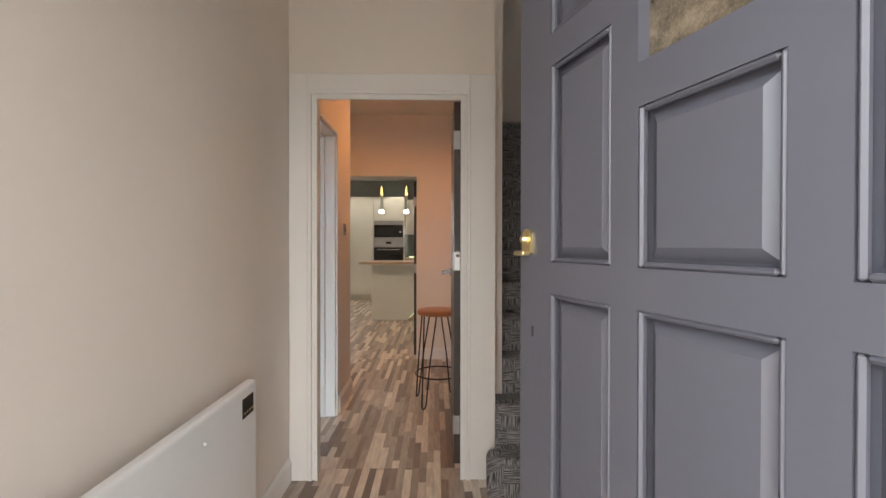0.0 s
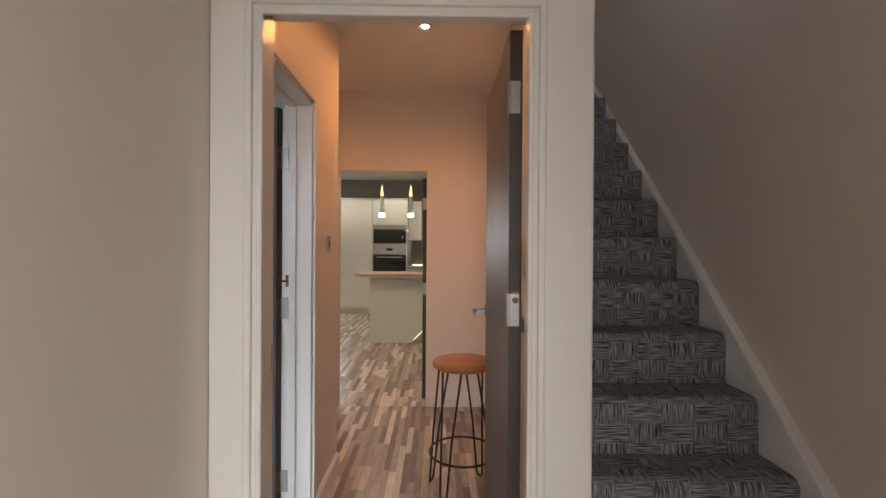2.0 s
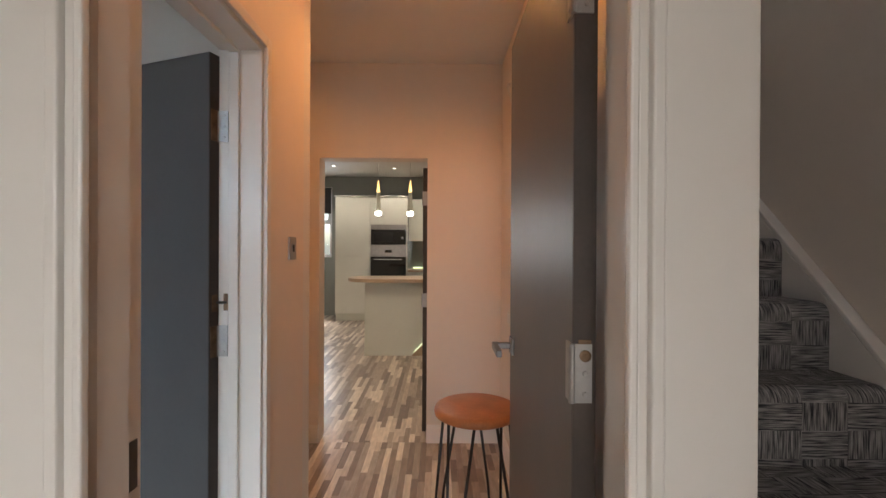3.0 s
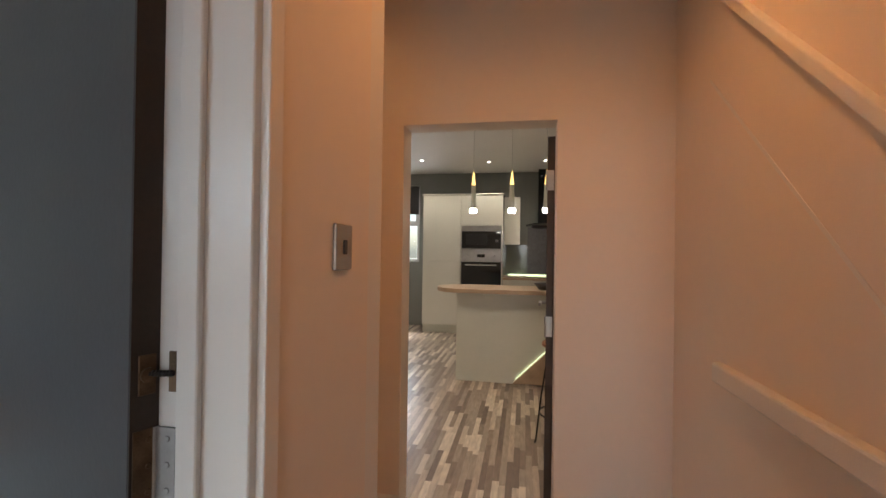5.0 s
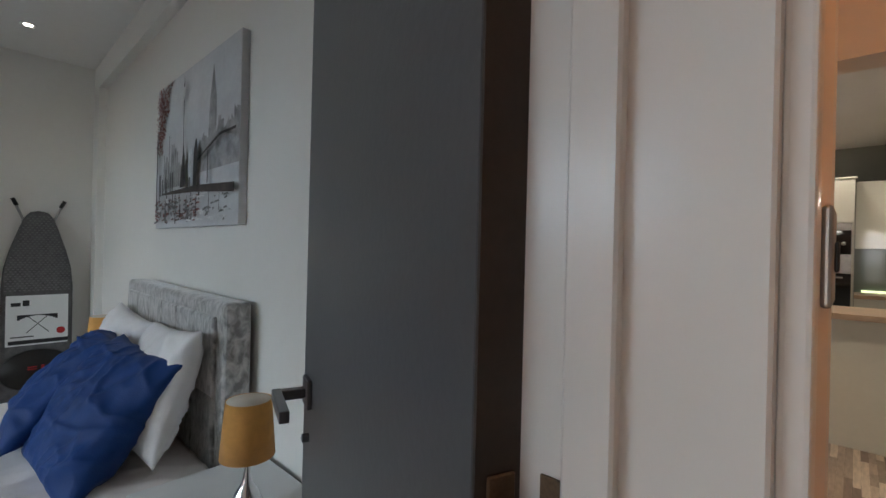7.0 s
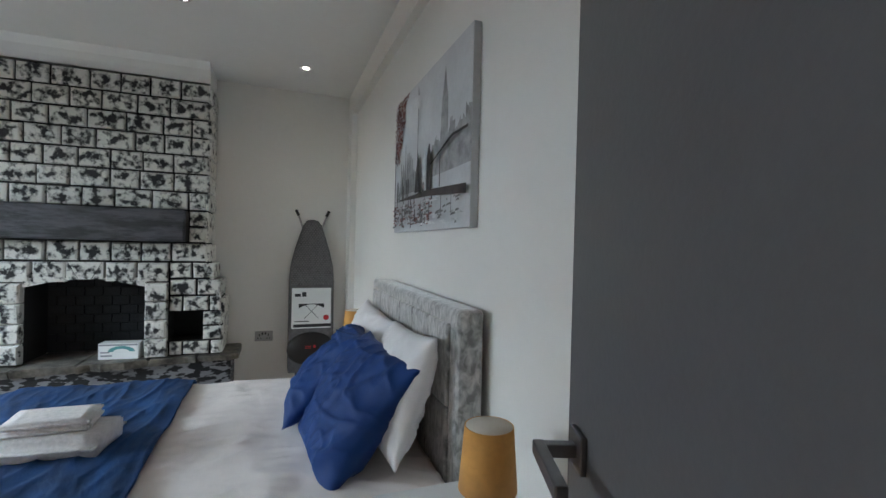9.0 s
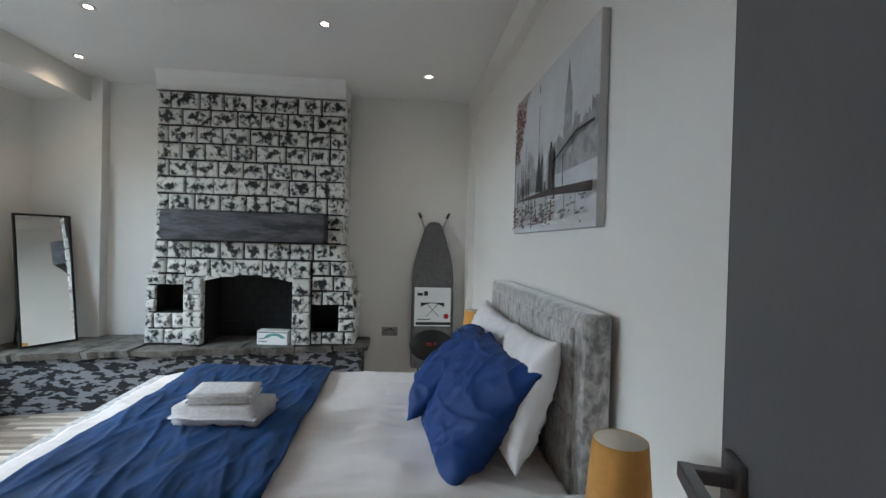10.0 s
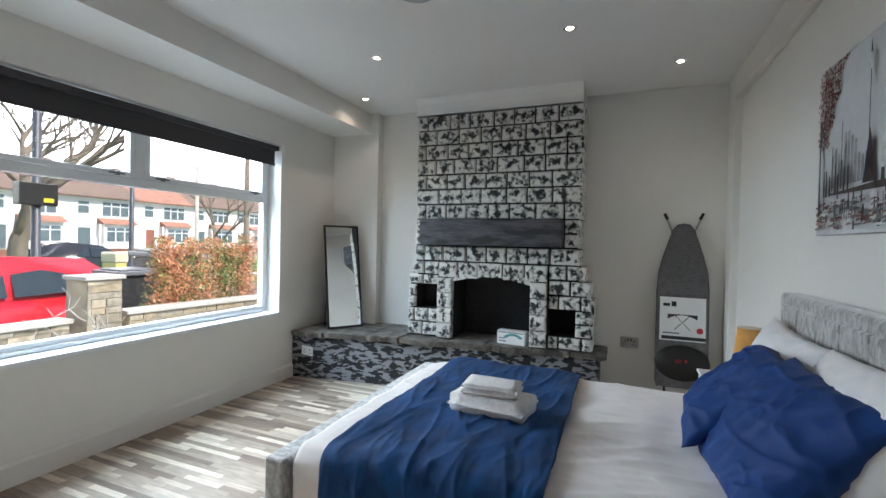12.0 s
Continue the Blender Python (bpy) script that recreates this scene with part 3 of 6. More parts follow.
box(bm, 0, 3.4, -0.02, 0.022, 0, 0.018, bevel=0.005, m=pose(1.040, SY - 0.10, 0.20, 0, 0, 90) @ pose(0, 0, 0, 0, -math.degrees(sl), 0))
part("string_capping", bm, M_TRIM, stairs)

# sloping mouldings on the hall side of the stairs
th = thing("stair_moulding", None, "cream painted sloping moulding on the hall wall", "moulding", kind=S)
bm = bmesh.new()
box(bm, 0, 1.75, -0.014, 0.014, -0.017, 0.017, bevel=0.005, m=pose(0.288, 3.0, 1.115, 0, 0, 90) @ pose(0, 0, 0, 0, -42.6, 0))
part("rail", bm, M_WALL, th)
bm = bmesh.new()
box(bm, 0, 1.9, -0.001, 0.001, -0.006, 0.006, m=pose(0.2998, 2.9, 0.66, 0, 0, 90) @ pose(0, 0, 0, 0, -42.6, 0))
part("joint", bm, M_WALL, th)
th = thing("wall_shelf_rail", None, "cream painted short rail on the hall wall", "moulding", kind=S)
part("rail", boxes((0.262, 0.2995, 3.15, 4.17, 0.90, 0.965), bevel=0.008), M_WALL, th)

# ---- stools ----
def stool(m, label):
    th = thing("bar_stool", m, label, "stool", "bar stools")
    part("seat", lathe(bmesh.new(), [(0.0, 0.675), (0.150, 0.675), (0.162, 0.682), (0.165, 0.695), (0.160, 0.707), (0.145, 0.712), (0.0, 0.712)], 40), M_SEAT, th, "round reddish wooden seat", True)
    for k in range(4):
        a = math.radians(45 + 90 * k)
        c, s = math.cos(a), math.sin(a)
        pts = []
        for u, r, z in ((-0.055, 0.115, 0.675), (-0.030, 0.165, 0.33), (-0.018, 0.196, 0.035), (-0.010, 0.203, 0.009), (0.0, 0.205, 0.004), (0.010, 0.203, 0.009), (0.018, 0.196, 0.035), (0.030, 0.165, 0.33), (0.055, 0.115, 0.675)):
            pts.append((r * c - u * s, r * s + u * c, z))
        part("leg", tube(bmesh.new(), pts, 0.0058, 8), M_BLACK, th, "black hairpin steel leg", True)
    ring = [(0.176 * math.cos(t * math.pi / 20), 0.176 * math.sin(t * math.pi / 20), 0.225) for t in range(41)]
    part("foot_ring", tube(bmesh.new(), ring, 0.006, 8), M_BLACK, th, "", True)
    return th


st = stool(pose(0.02, 3.38, 0, 0, 0, 12), "black hairpin stool with round wooden seat in the hall")
st2 = copy_thing(st, pose(-0.06, 5.68, 0, 0, 0, 40))
tagged(st2, "black hairpin stool with wooden seat by the breakfast bar", "stool", "bar stools")

# ---- spotlights ----
def downlight(x, y, z, power, colour, cone=115, label="round recessed ceiling spotlight, lit"):
    th = thing("spotlight", pose(x, y, z), label, "ceiling light", "recessed spotlights")
    part("rim", lathe(bmesh.new(), [(0.022, -0.001), (0.026, -0.004), (0.040, -0.004), (0.043, 0.0)], 28), M_CHROME, th, "", True)
    part("bulb", lathe(bmesh.new(), [(0.0, -0.0025), (0.022, -0.0025), (0.022, 0.0)], 24), M_SPOTGLOW, th)
    lamp("spot_lamp", x, y, z - 0.02, power, colour, cone)


for x, y, p in ((-3.72, 1.0, 1.4), (-3.72, 2.36, 1.4), (-4.47, 3.05, 1.4), (-4.50, 0.42, 4.0)):
    downlight(x, y, CEIL, p, SOFT, 130)
downlight(-0.20, 3.58, 2.58, 12.5, WARM, 165)
# the next two are never in view, added to fill the hall with warm light
downlight(-0.20, 2.75, 2.58, 2.2, WARM, 165)
downlight(-1.2, 4.15, 2.58, 3, WARM, 165)
for x, y, p in ((-1.9, 9.1, 15), (-0.9, 9.3, 15), (-0.06, 9.3, 15), (0.9, 9.2, 15)):
    downlight(x, y, 2.70, p, (1.0, 0.88, 0.72), 140)
# unseen pair above the doorway head, added to brighten the near kitchen
for x, y, p in ((-0.6, 5.7, 26), (-2.2, 6.2, 26)):
    downlight(x, y, 2.64, p, SOFT, 150)

# ---- kitchen ----
bar = thing("breakfast_bar", None, "cream breakfast bar with rounded oak-effect worktop", "kitchen island")
part("panel", boxes((-1.03, 2.2, 7.06, 7.50, 0.0, 0.905), bevel=0.003, seg=1), M_ISLAND, bar)
ol = [(2.25, 6.94), (2.25, 7.62), (-0.93, 7.62)] + [(-0.93 + 0.34 * math.cos(math.radians(a)), 7.28 + 0.34 * math.sin(math.radians(a))) for a in range(100, 270, 10)] + [(-0.93, 6.94)]
part("worktop", prism(bmesh.new(), ol, 0.906, 0.946), M_OAKTOP, bar, "oak-effect worktop with a rounded end")
bm = bmesh.new()
prism(bm, [(-0.45, 0.012), (1.2, 0.012), (1.2, 0.92), (0.47, 0.92)], -7.058, -7.02, Matrix(((1, 0, 0, 0), (0, 0, -1, 0), (0, 1, 0, 0), (0, 0, 0, 1))))
part("wedge", bm, M_OAKTOP, bar, "sloping oak-effect panel")
part("led_strip", box(bmesh.new(), 0, 1.26, -0.004, 0.004, 0, 0.008, m=pose(-0.42, 7.042, 0.05, 0, -44.7, 0)), M_LED, bar, "lit LED strip")


def pendant(x, y, label):
    th = thing("pendant_light", pose(x, y, 0), label, "pendant light", "pendants over the bar")
    part("canopy", lathe(bmesh.new(), [(0.0, 2.605), (0.05, 2.607), (0.055, 2.615), (0.055, 2.638)], 24), M_CHROME, th, "", True)
    part("cord", tube(bmesh.new(), [(0, 0, 2.16), (0, 0, 2.61)], 0.0015, 6), M_STEEL, th)
    part("tip", lathe(bmesh.new(), [(0.003, 2.17), (0.022, 2.02)], 20), M_WARMGLOW, th, "glowing amber cone", True)
    part("stem", lathe(bmesh.new(), [(0.022, 2.018), (0.026, 1.90), (0.034, 1.775)], 20), M_ISLAND, th, "pale tapering stem", True)
    part("diffuser", lathe(bmesh.new(), [(0.036, 1.773), (0.038, 1.765), (0.038, 1.735), (0.034, 1.728), (0.0, 1.728)], 20), M_SPOTGLOW, th, "lit white diffuser", True)
    lamp("pendant_lamp", x, y, 1.72, 2, (1.0, 0.85, 0.62), 150)


for x in (-0.885, -0.485, -0.135):
    pendant(x, 7.18, "slim tapering pale pendant lamp, lit, over the bar")

tall = thing("larder_unit", None, "tall gloss cream larder cupboard", "cabinet")
part("body", boxes((-1.985, -1.362, 9.62, 10.24, 0.13, 2.235)), M_GLOSSCAB, tall)
part("door", boxes((-1.983, -1.364, 9.597, 9.618, 1.172, 2.215), bevel=0.002, seg=1), M_GLOSSCAB, tall)
part("door", boxes((-1.983, -1.364, 9.597, 9.618, 0.135, 1.160), bevel=0.002, seg=1), M_GLOSSCAB, tall)
part("plinth", boxes((-1.985, -1.362, 9.66, 9.68, 0.0, 0.13)), M_ISLAND, tall)
part("cornice", boxes((-2.0, -1.362, 9.585, 10.24, 2.236, 2.256), bevel=0.003, seg=1), M_GLOSSCAB, tall)
ov = thing("oven_tower", None, "tall gloss cream oven housing with built-in appliances", "cabinet")
part("body", boxes((-1.360, -0.690, 9.62, 10.24, 0.13, 2.235)), M_GLOSSCAB, ov)
part("door", boxes((-1.358, -0.692, 9.597, 9.618, 1.745, 2.215), bevel=0.002, seg=1), M_GLOSSCAB, ov)
part("drawer", boxes((-1.358, -0.692, 9.597, 9.618, 0.135, 0.70), bevel=0.002, seg=1), M_GLOSSCAB, ov)
part("plinth", boxes((-1.360, -0.690, 9.66, 9.68, 0.0, 0.13)), M_ISLAND, ov)
part("cornice", boxes((-1.361, -0.675, 9.585, 10.24, 2.236, 2.256), bevel=0.003, seg=1), M_GLOSSCAB, ov)
mw = thing("microwave", None, "built-in stainless steel and black microwave", "microwave")
part("frame", boxes((-1.345, -0.712, 9.590, 9.619, 1.375, 1.735), bevel=0.002, seg=1), M_STEEL, mw)
part("door", boxes((-1.340, -0.717, 9.580, 9.589, 1.378, 1.650), bevel=0.002, seg=1), M_BLKGLASS, mw)
part("window", boxes((-1.28, -0.93, 9.578, 9.5799, 1.43, 1.60)), M_BLACK, mw)
part("dial", lathe(bmesh.new(), [(0.0, 0.018), (0.020, 0.018), (0.022, 0.0)], 20, pose(-0.78, 9.580, 1.50, 90)), M_STEEL, mw, "", True)
on = thing("oven", None, "built-in stainless steel oven with black glass door", "oven")
part("panel", boxes((-1.345, -0.712, 9.590, 9.619, 1.165, 1.372), bevel=0.002, seg=1), M_STEEL, on)
part("display", boxes((-1.09, -0.97, 9.5875, 9.5899, 1.235, 1.285)), M_BLKGLASS, on)
for x in (-1.24, -0.82):
    part("knob", lathe(bmesh.new(), [(0.0, 0.022), (0.018, 0.022), (0.020, 0.0)], 18, pose(x, 9.590, 1.26, 90)), M_STEEL, on, "", True)
part("door", boxes((-1.345, -0.712, 9.585, 9.619, 0.71, 1.160), bevel=0.002, seg=1), M_BLKGLASS, on)
part("handle", boxes((-1.28, -0.78, 9.545, 9.563, 1.105, 1.123), (-1.25, -1.235, 9.563, 9.585, 1.107, 1.12), (-0.825, -0.81, 9.563, 9.585, 1.107, 1.12), bevel=0.003), M_STEEL, on)

wu = thing("wall_cupboard", None, "gloss cream wall cupboard", "cabinet", "wall cupboards")
part("body", boxes((-0.685, -0.425, 9.92, 10.245, 1.45, 2.23)), M_GLOSSCAB, wu)
part("door", boxes((-0.683, -0.427, 9.90, 9.919, 1.45, 2.23), bevel=0.002, seg=1), M_GLOSSCAB, wu)
wu = thing("wall_cupboard", None, "wide gloss cream wall cupboard", "cabinet", "wall cupboards")
part("body", boxes((0.37, 1.20, 9.92, 10.245, 1.45, 2.24)), M_GLOSSCAB, wu)
part("door", boxes((0.372, 0.785, 9.90, 9.919, 1.45, 2.24), bevel=0.002, seg=1), M_GLOSSCAB, wu)
part("door", boxes((0.789, 1.198, 9.90, 9.919, 1.45, 2.24), bevel=0.002, seg=1), M_GLOSSCAB, wu)
bu = thing("base_unit", None, "gloss cream base unit under the rear worktop", "cabinet")
part("body", boxes((-0.685, 2.4, 9.64, 10.245, 0.13, 0.885)), M_GLOSSCAB, bu)
for i in range(5):
    part("door", boxes((-0.683 + 0.6 * i, -0.087 + 0.6 * i, 9.618, 9.639, 0.135, 0.875), bevel=0.002, seg=1), M_GLOSSCAB, bu)
part("plinth", boxes((-0.685, 2.4, 9.68, 9.70, 0, 0.13)), M_ISLAND, bu)
wt = solid("rear_worktop", boxes((-0.685, 2.4, 9.60, 10.245, 0.886, 0.925), bevel=0.003, seg=1), M_OAKTOP, "oak-effect worktop along the kitchen wall", "worktop")
sp = solid("splashback", boxes((-0.685, 2.4, 10.238, 10.2495, 0.926, 1.449)), M_SPLASH, "glossy grey glass splashback", "splashback", S)
sp = thing("hob_splashback", None, "brushed steel splashback behind the hob", "splashback")
part("sheet", boxes((-0.30, 0.26, 10.228, 10.2375, 0.926, 1.75)), M_DKSTEEL, sp)
led = thing("worktop_light", None, "lit strip light along the rear worktop", "light")
part("strip", boxes((-0.62, 2.2, 10.20, 10.226, 0.927, 0.952)), M_LED, led)
hob = solid("hob", boxes((-0.30, 0.26, 9.68, 10.14, 0.9255, 0.932), bevel=0.002, seg=1), M_BLKGLASS, "black glass hob set on the worktop", "hob")
hd = thing("cooker_hood", None, "black chimney cooker hood with curved glass", "cooker hood")
part("chimney", boxes((-0.135, 0.075, 9.98, 10.245, 1.80, 2.699), bevel=0.004, seg=1), M_BLKGLASS, hd)
bm = bmesh.new()
prism(bm, [(-0.33 + 0.033 * i, 1.765 + 0.045 * math.sin(math.pi * i / 18)) for i in range(19)] + [(0.264 - 0.033 * i, 1.755 + 0.045 * math.sin(math.pi * (18 - i) / 18)) for i in range(19)], -10.24, -9.78, Matrix(((1, 0, 0, 0), (0, 0, -1, 0), (0, 1, 0, 0), (0, 0, 0, 1))))
part("canopy", bm, M_BLKGLASS, hd)
part("body", boxes((-0.23, 0.17, 9.82, 10.2, 1.74, 1.762)), M_BLACK, hd)
kt = thing("kettle", pose(0.58, 9.9, 0.926), "chrome kettle with black base and handle", "kettle")
part("body", lathe(bmesh.new(), [(0.0, 0.012), (0.075, 0.012), (0.078, 0.03), (0.066, 0.17), (0.05, 0.19), (0.0, 0.195)], 24), M_CHROME, kt, "", True)
part("base", lathe(bmesh.new(), [(0.0, 0.0), (0.085, 0.0), (0.085, 0.01), (0.0, 0.011)], 24), M_BLACK, kt)
part("handle", tube(bmesh.new(), [(0.05, 0, 0.175), (0.10, 0, 0.175), (0.12, 0, 0.14), (0.11, 0, 0.07), (0.08, 0, 0.05)], 0.010, 8), M_BLACK, kt, "", True)
tr = thing("serving_tray", pose(-0.05, 7.2, 0.947, 0, 0, 8), "dark oval serving tray on the breakfast bar", "tray")
part("dish", lathe(bmesh.new(), [(0.0, 0.004), (0.15, 0.004), (0.18, 0.05), (0.20, 0.062), (0.205, 0.058), (0.185, 0.04), (0.155, 0.0), (0.0, 0.0)], 32, Matrix.Diagonal((1, 0.6, 1, 1))), M_DKSTEEL, tr, "", True)


def window(name, x0, x1, z0, z1, y, mull, transom, label, f=0.055, lights_below=False):
    """A framed window with fixed panes below a transom and opening lights above."""
    th = thing(name, None, label, "window", kind=S)
    d0, d1 = y - 0.03, y + 0.03
    part("window_frame", boxes((x0, x0 + f, d0, d1, z0, z1), (x1 - f, x1, d0, d1, z0, z1), (x0 + f, x1 - f, d0, d1, z0, z0 + f), (x0 + f, x1 - f, d0, d1, z1 - f, z1), (x0 + f, x1 - f, d0, d1, transom - 0.03, transom + 0.03), bevel=0.004, seg=1), M_UPVC, th)
    part("mullion", boxes((mull - 0.035, mull + 0.035, d0, d1, transom + 0.03, z1 - f)), M_UPVC, th)
    for a, b in ((x0 + f, mull - 0.035), (mull + 0.035, x1 - f)):
        c0, c1 = transom + 0.03, z1 - f
        part("sash", boxes((a, a + 0.035, d0 + 0.01, d1 + 0.012, c0, c1), (b - 0.035, b, d0 + 0.01, d1 + 0.012, c0, c1), (a + 0.035, b - 0.035, d0 + 0.01, d1 + 0.012, c0, c0 + 0.035), (a + 0.035, b - 0.035, d0 + 0.01, d1 + 0.012, c1 - 0.035, c1), bevel=0.004, seg=1), M_UPVC, th)
        p = part("pane", boxes((a + 0.035, b - 0.035, y - 0.004, y + 0.004, c0 + 0.035, c1 - 0.035)), M_GLASS, th)
        p.visible_shadow = False
        for hx in (a + 0.12, b - 0.12) if b - a > 0.5 else ((a + b) / 2,):
            part("handle", boxes((hx - 0.05, hx + 0.05, d1 + 0.012, d1 + 0.024, c0 + 0.010, c0 + 0.022), (hx - 0.012, hx + 0.012, d1 + 0.012, d1 + 0.03, c0 + 0.002, c0 + 0.026), bevel=0.002, seg=1), M_DKSTEEL, th, "grey window catch")
    p = part("pane", boxes((x0 + f, x1 - f, y - 0.004, y + 0.004, z0 + f, transom - 0.03)), M_GLASS, th)
    p.visible_shadow = False
    return th


w2 = window("window_2", -3.3, -2.20, 1.13, 2.5, 10.33, -2.75, 1.80, "white framed kitchen window")
kb = thing("kitchen_blind", None, "charcoal roller blind over the kitchen window", "blind")
part("cloth", boxes((-3.28, -2.22, 10.262, 10.266, 1.98, 2.46)), M_BLIND, kb)
part("roller", tube(bmesh.new(), [(-3.28, 10.275, 2.47), (-2.22, 10.275, 2.47)], 0.018, 12), M_BLIND, kb)

# ---- bedroom window and blind ----
w1 = window("window_1", WX0, WX1, WZ0 + 0.03, WZ1, -0.42, -2.945, 1.685, "wide white framed front window with two top lights")
part("window_sill", boxes((WX0, WX1, -0.39, YS + 0.012, WZ0, WZ0 + 0.028), bevel=0.004), M_UPVC, w1, "white sill board")
part("drip_rail", boxes((WX0 + 0.055, WX1 - 0.055, -0.39, -0.37, WZ0 + 0.03, WZ0 + 0.055), bevel=0.005), M_UPVC, w1)
bl = thing("roller_blind", None, "charcoal roller blind, nearly raised, above the front window", "blind")
part("cassette", boxes((WX0 + 0.02, WX1 - 0.02, -0.30, -0.245, 2.13, 2.172), bevel=0.006), M_BLIND, bl)
part("cloth", boxes((WX0 + 0.05, WX1 - 0.05, -0.277, -0.274, 2.00, 2.135)), M_BLIND, bl)
part("bottom_bar", tube(bmesh.new(), [(WX0 + 0.05, -0.2755, 2.0), (WX1 - 0.05, -0.2755, 2.0)], 0.007, 8), M_BLIND, bl)
smoke = thing("ceiling_dome", pose(-2.99, 1.66, CEIL), "pale frosted round dome light on the ceiling", "ceiling light")
part("dome", lathe(bmesh.new(), [(0.0, -0.06), (0.06, -0.055), (0.11, -0.035), (0.13, -0.012)], 32), mat("frosted_glass", (0.42, 0.47, 0.47), 0.25, var=0.04), smoke, "", True)
part("ring", lathe(bmesh.new(), [(0.13, -0.012), (0.138, -0.010), (0.138, 0.0)], 32), M_CHROME, smoke, "", True)

# ---- fireplace ----
def stone_mat(name, base, blot, lo, hi, scale=11.0, stretch=(1, 1, 1.0), rough=0.75, bump=0.5, fine=45, centred=0.0):
    """Painted rough stone with sponged dark blotches."""
    m = bpy.data.materials.new(name)
    m.use_nodes = True
    n, l = m.node_tree.nodes, m.node_tree.links
    b = n["Principled BSDF"]
    b.inputs["Roughness"].default_value = rough
    geo, mp = n.new("ShaderNodeNewGeometry"), n.new("ShaderNodeMapping")
    mp.inputs["Scale"].default_value = stretch
    l.new(geo.outputs["Position"], mp.inputs[0])
    a, f = n.new("ShaderNodeTexNoise"), n.new("ShaderNodeTexNoise")
    a.inputs["Scale"].default_value, f.inputs["Scale"].default_value = scale, fine
    a.inputs["Detail"].default_value, f.inputs["Detail"].default_value = 2, 6
    l.new(mp.outputs[0], a.inputs["Vector"])
    l.new(mp.outputs[0], f.inputs["Vector"])
    k = n.new("ShaderNodeMath")
    k.operation = "MULTIPLY_ADD"
    l.new(f.outputs[0], k.inputs[0])
    k.inputs[1].default_value = 0.45
    l.new(a.outputs[0], k.inputs[2])
    tone = k.outputs[0]
    if centred:
        # the sponge was dabbed on the middle of each block
        tc, off, flat, ln, mid = (n.new("ShaderNode" + q) for q in ("TexCoord", "VectorMath", "VectorMath", "VectorMath", "Math"))
        off.operation, flat.operation, ln.operation, mid.operation = "SUBTRACT", "MULTIPLY", "LENGTH", "MULTIPLY_ADD"
        off.inputs[1].default_value, flat.inputs[1].default_value = (0.5, 0.5, 0.5), (0, 1, 1)
        l.new(tc.outputs["Generated"], off.inputs[0])
        l.new(off.outputs[0], flat.inputs[0])
        l.new(flat.outputs[0], ln.inputs[0])
        l.new(ln.outputs["Value"], mid.inputs[0])
        mid.inputs[1].default_value = -centred
        l.new(tone, mid.inputs[2])
        tone = mid.outputs[0]
    ramp = n.new("ShaderNodeValToRGB")
    e = ramp.color_ramp.elements
    e[0].position, e[0].color = lo, (*base, 1)
    e[1].position, e[1].color = hi, (*blot, 1)
    l.new(tone, ramp.inputs[0])
    l.new(ramp.outputs[0], b.inputs["Base Color"])
    bp = n.new("ShaderNodeBump")
    bp.inputs["Strength"].default_value, bp.inputs["Distance"].default_value = bump, 0.012
    l.new(f.outputs[0], bp.inputs["Height"])
    l.new(bp.outputs[0], b.inputs["Normal"])
    return m


M_STONE = stone_mat("sponged_white_stone", (0.66, 0.65, 0.61), (0.014, 0.014, 0.016), 0.52, 0.70, scale=20, centred=0.42)
M_MORTAR = mat("black_mortar", (0.012, 0.012, 0.013), 0.85, var=0.3, scale=20, bump=0.3)
M_SOOT = mat("black_painted_brick", (0.013, 0.014, 0.017), 0.7, var=0.4, scale=12, bump=0.3)
M_LEDGEWALL = stone_mat("grey_blotched_plinth", (0.23, 0.23, 0.245), (0.012, 0.012, 0.014), 0.70, 0.75, scale=21, stretch=(1, 0.5, 1.5))
M_SLAB = stone_mat("flagstone_slab", (0.23, 0.215, 0.19), (0.06, 0.056, 0.05), 0.55, 0.95, scale=9, rough=0.6)
M_MANTEL = stone_mat("charcoal_timber", (0.085, 0.085, 0.098), (0.022, 0.022, 0.026), 0.62, 0.86, scale=9, stretch=(1, 0.35, 1.6), rough=0.5, bump=0.35)

CX = -4.69   # mortar face of the chimney breast
rs = random.Random(4)


def stone_block(y0, y1, z0, z1, x0, x1, parent, name="stone", material=M_STONE, gap=0.0075, rough=0.004):
    """One block facing +x with an uneven, softened face."""
    bm = bmesh.new()
    a, b, c, d = y0 + gap, y1 - gap, z0 + gap, z1 - gap
    rj = lambda: rs.uniform(-rough, rough)
    back = [bm.verts.new((x0, y, z)) for y, z in ((a, c), (b, c), (b, d), (a, d))]
    mid = [bm.verts.new((x1 - 0.012 + rj(), y + rj() * 0.6, z + rj() * 0.6)) for y, z in ((a, c), (b, c), (b, d), (a, d))]
    k = 0.010
    front = [bm.verts.new((x1 + rj(), y + rj(), z + rj())) for y, z in ((a + k, c + k), (b - k, c + k), (b - k, d - k), (a + k, d - k))]
    for p, q in ((back, mid), (mid, front)):
        for i in range(4):
            bm.faces.new((p[i], p[(i + 1) % 4], q[(i + 1) % 4], q[i]))
    ctr = bm.verts.new((x1 + rs.uniform(0.002, 0.008), (a + b) / 2 + rj(), (c + d) / 2 + rj()))
    for i in range(4):
        bm.faces.new((front[i], front[(i + 1) % 4], ctr))
    return part(name, bm, material, parent)


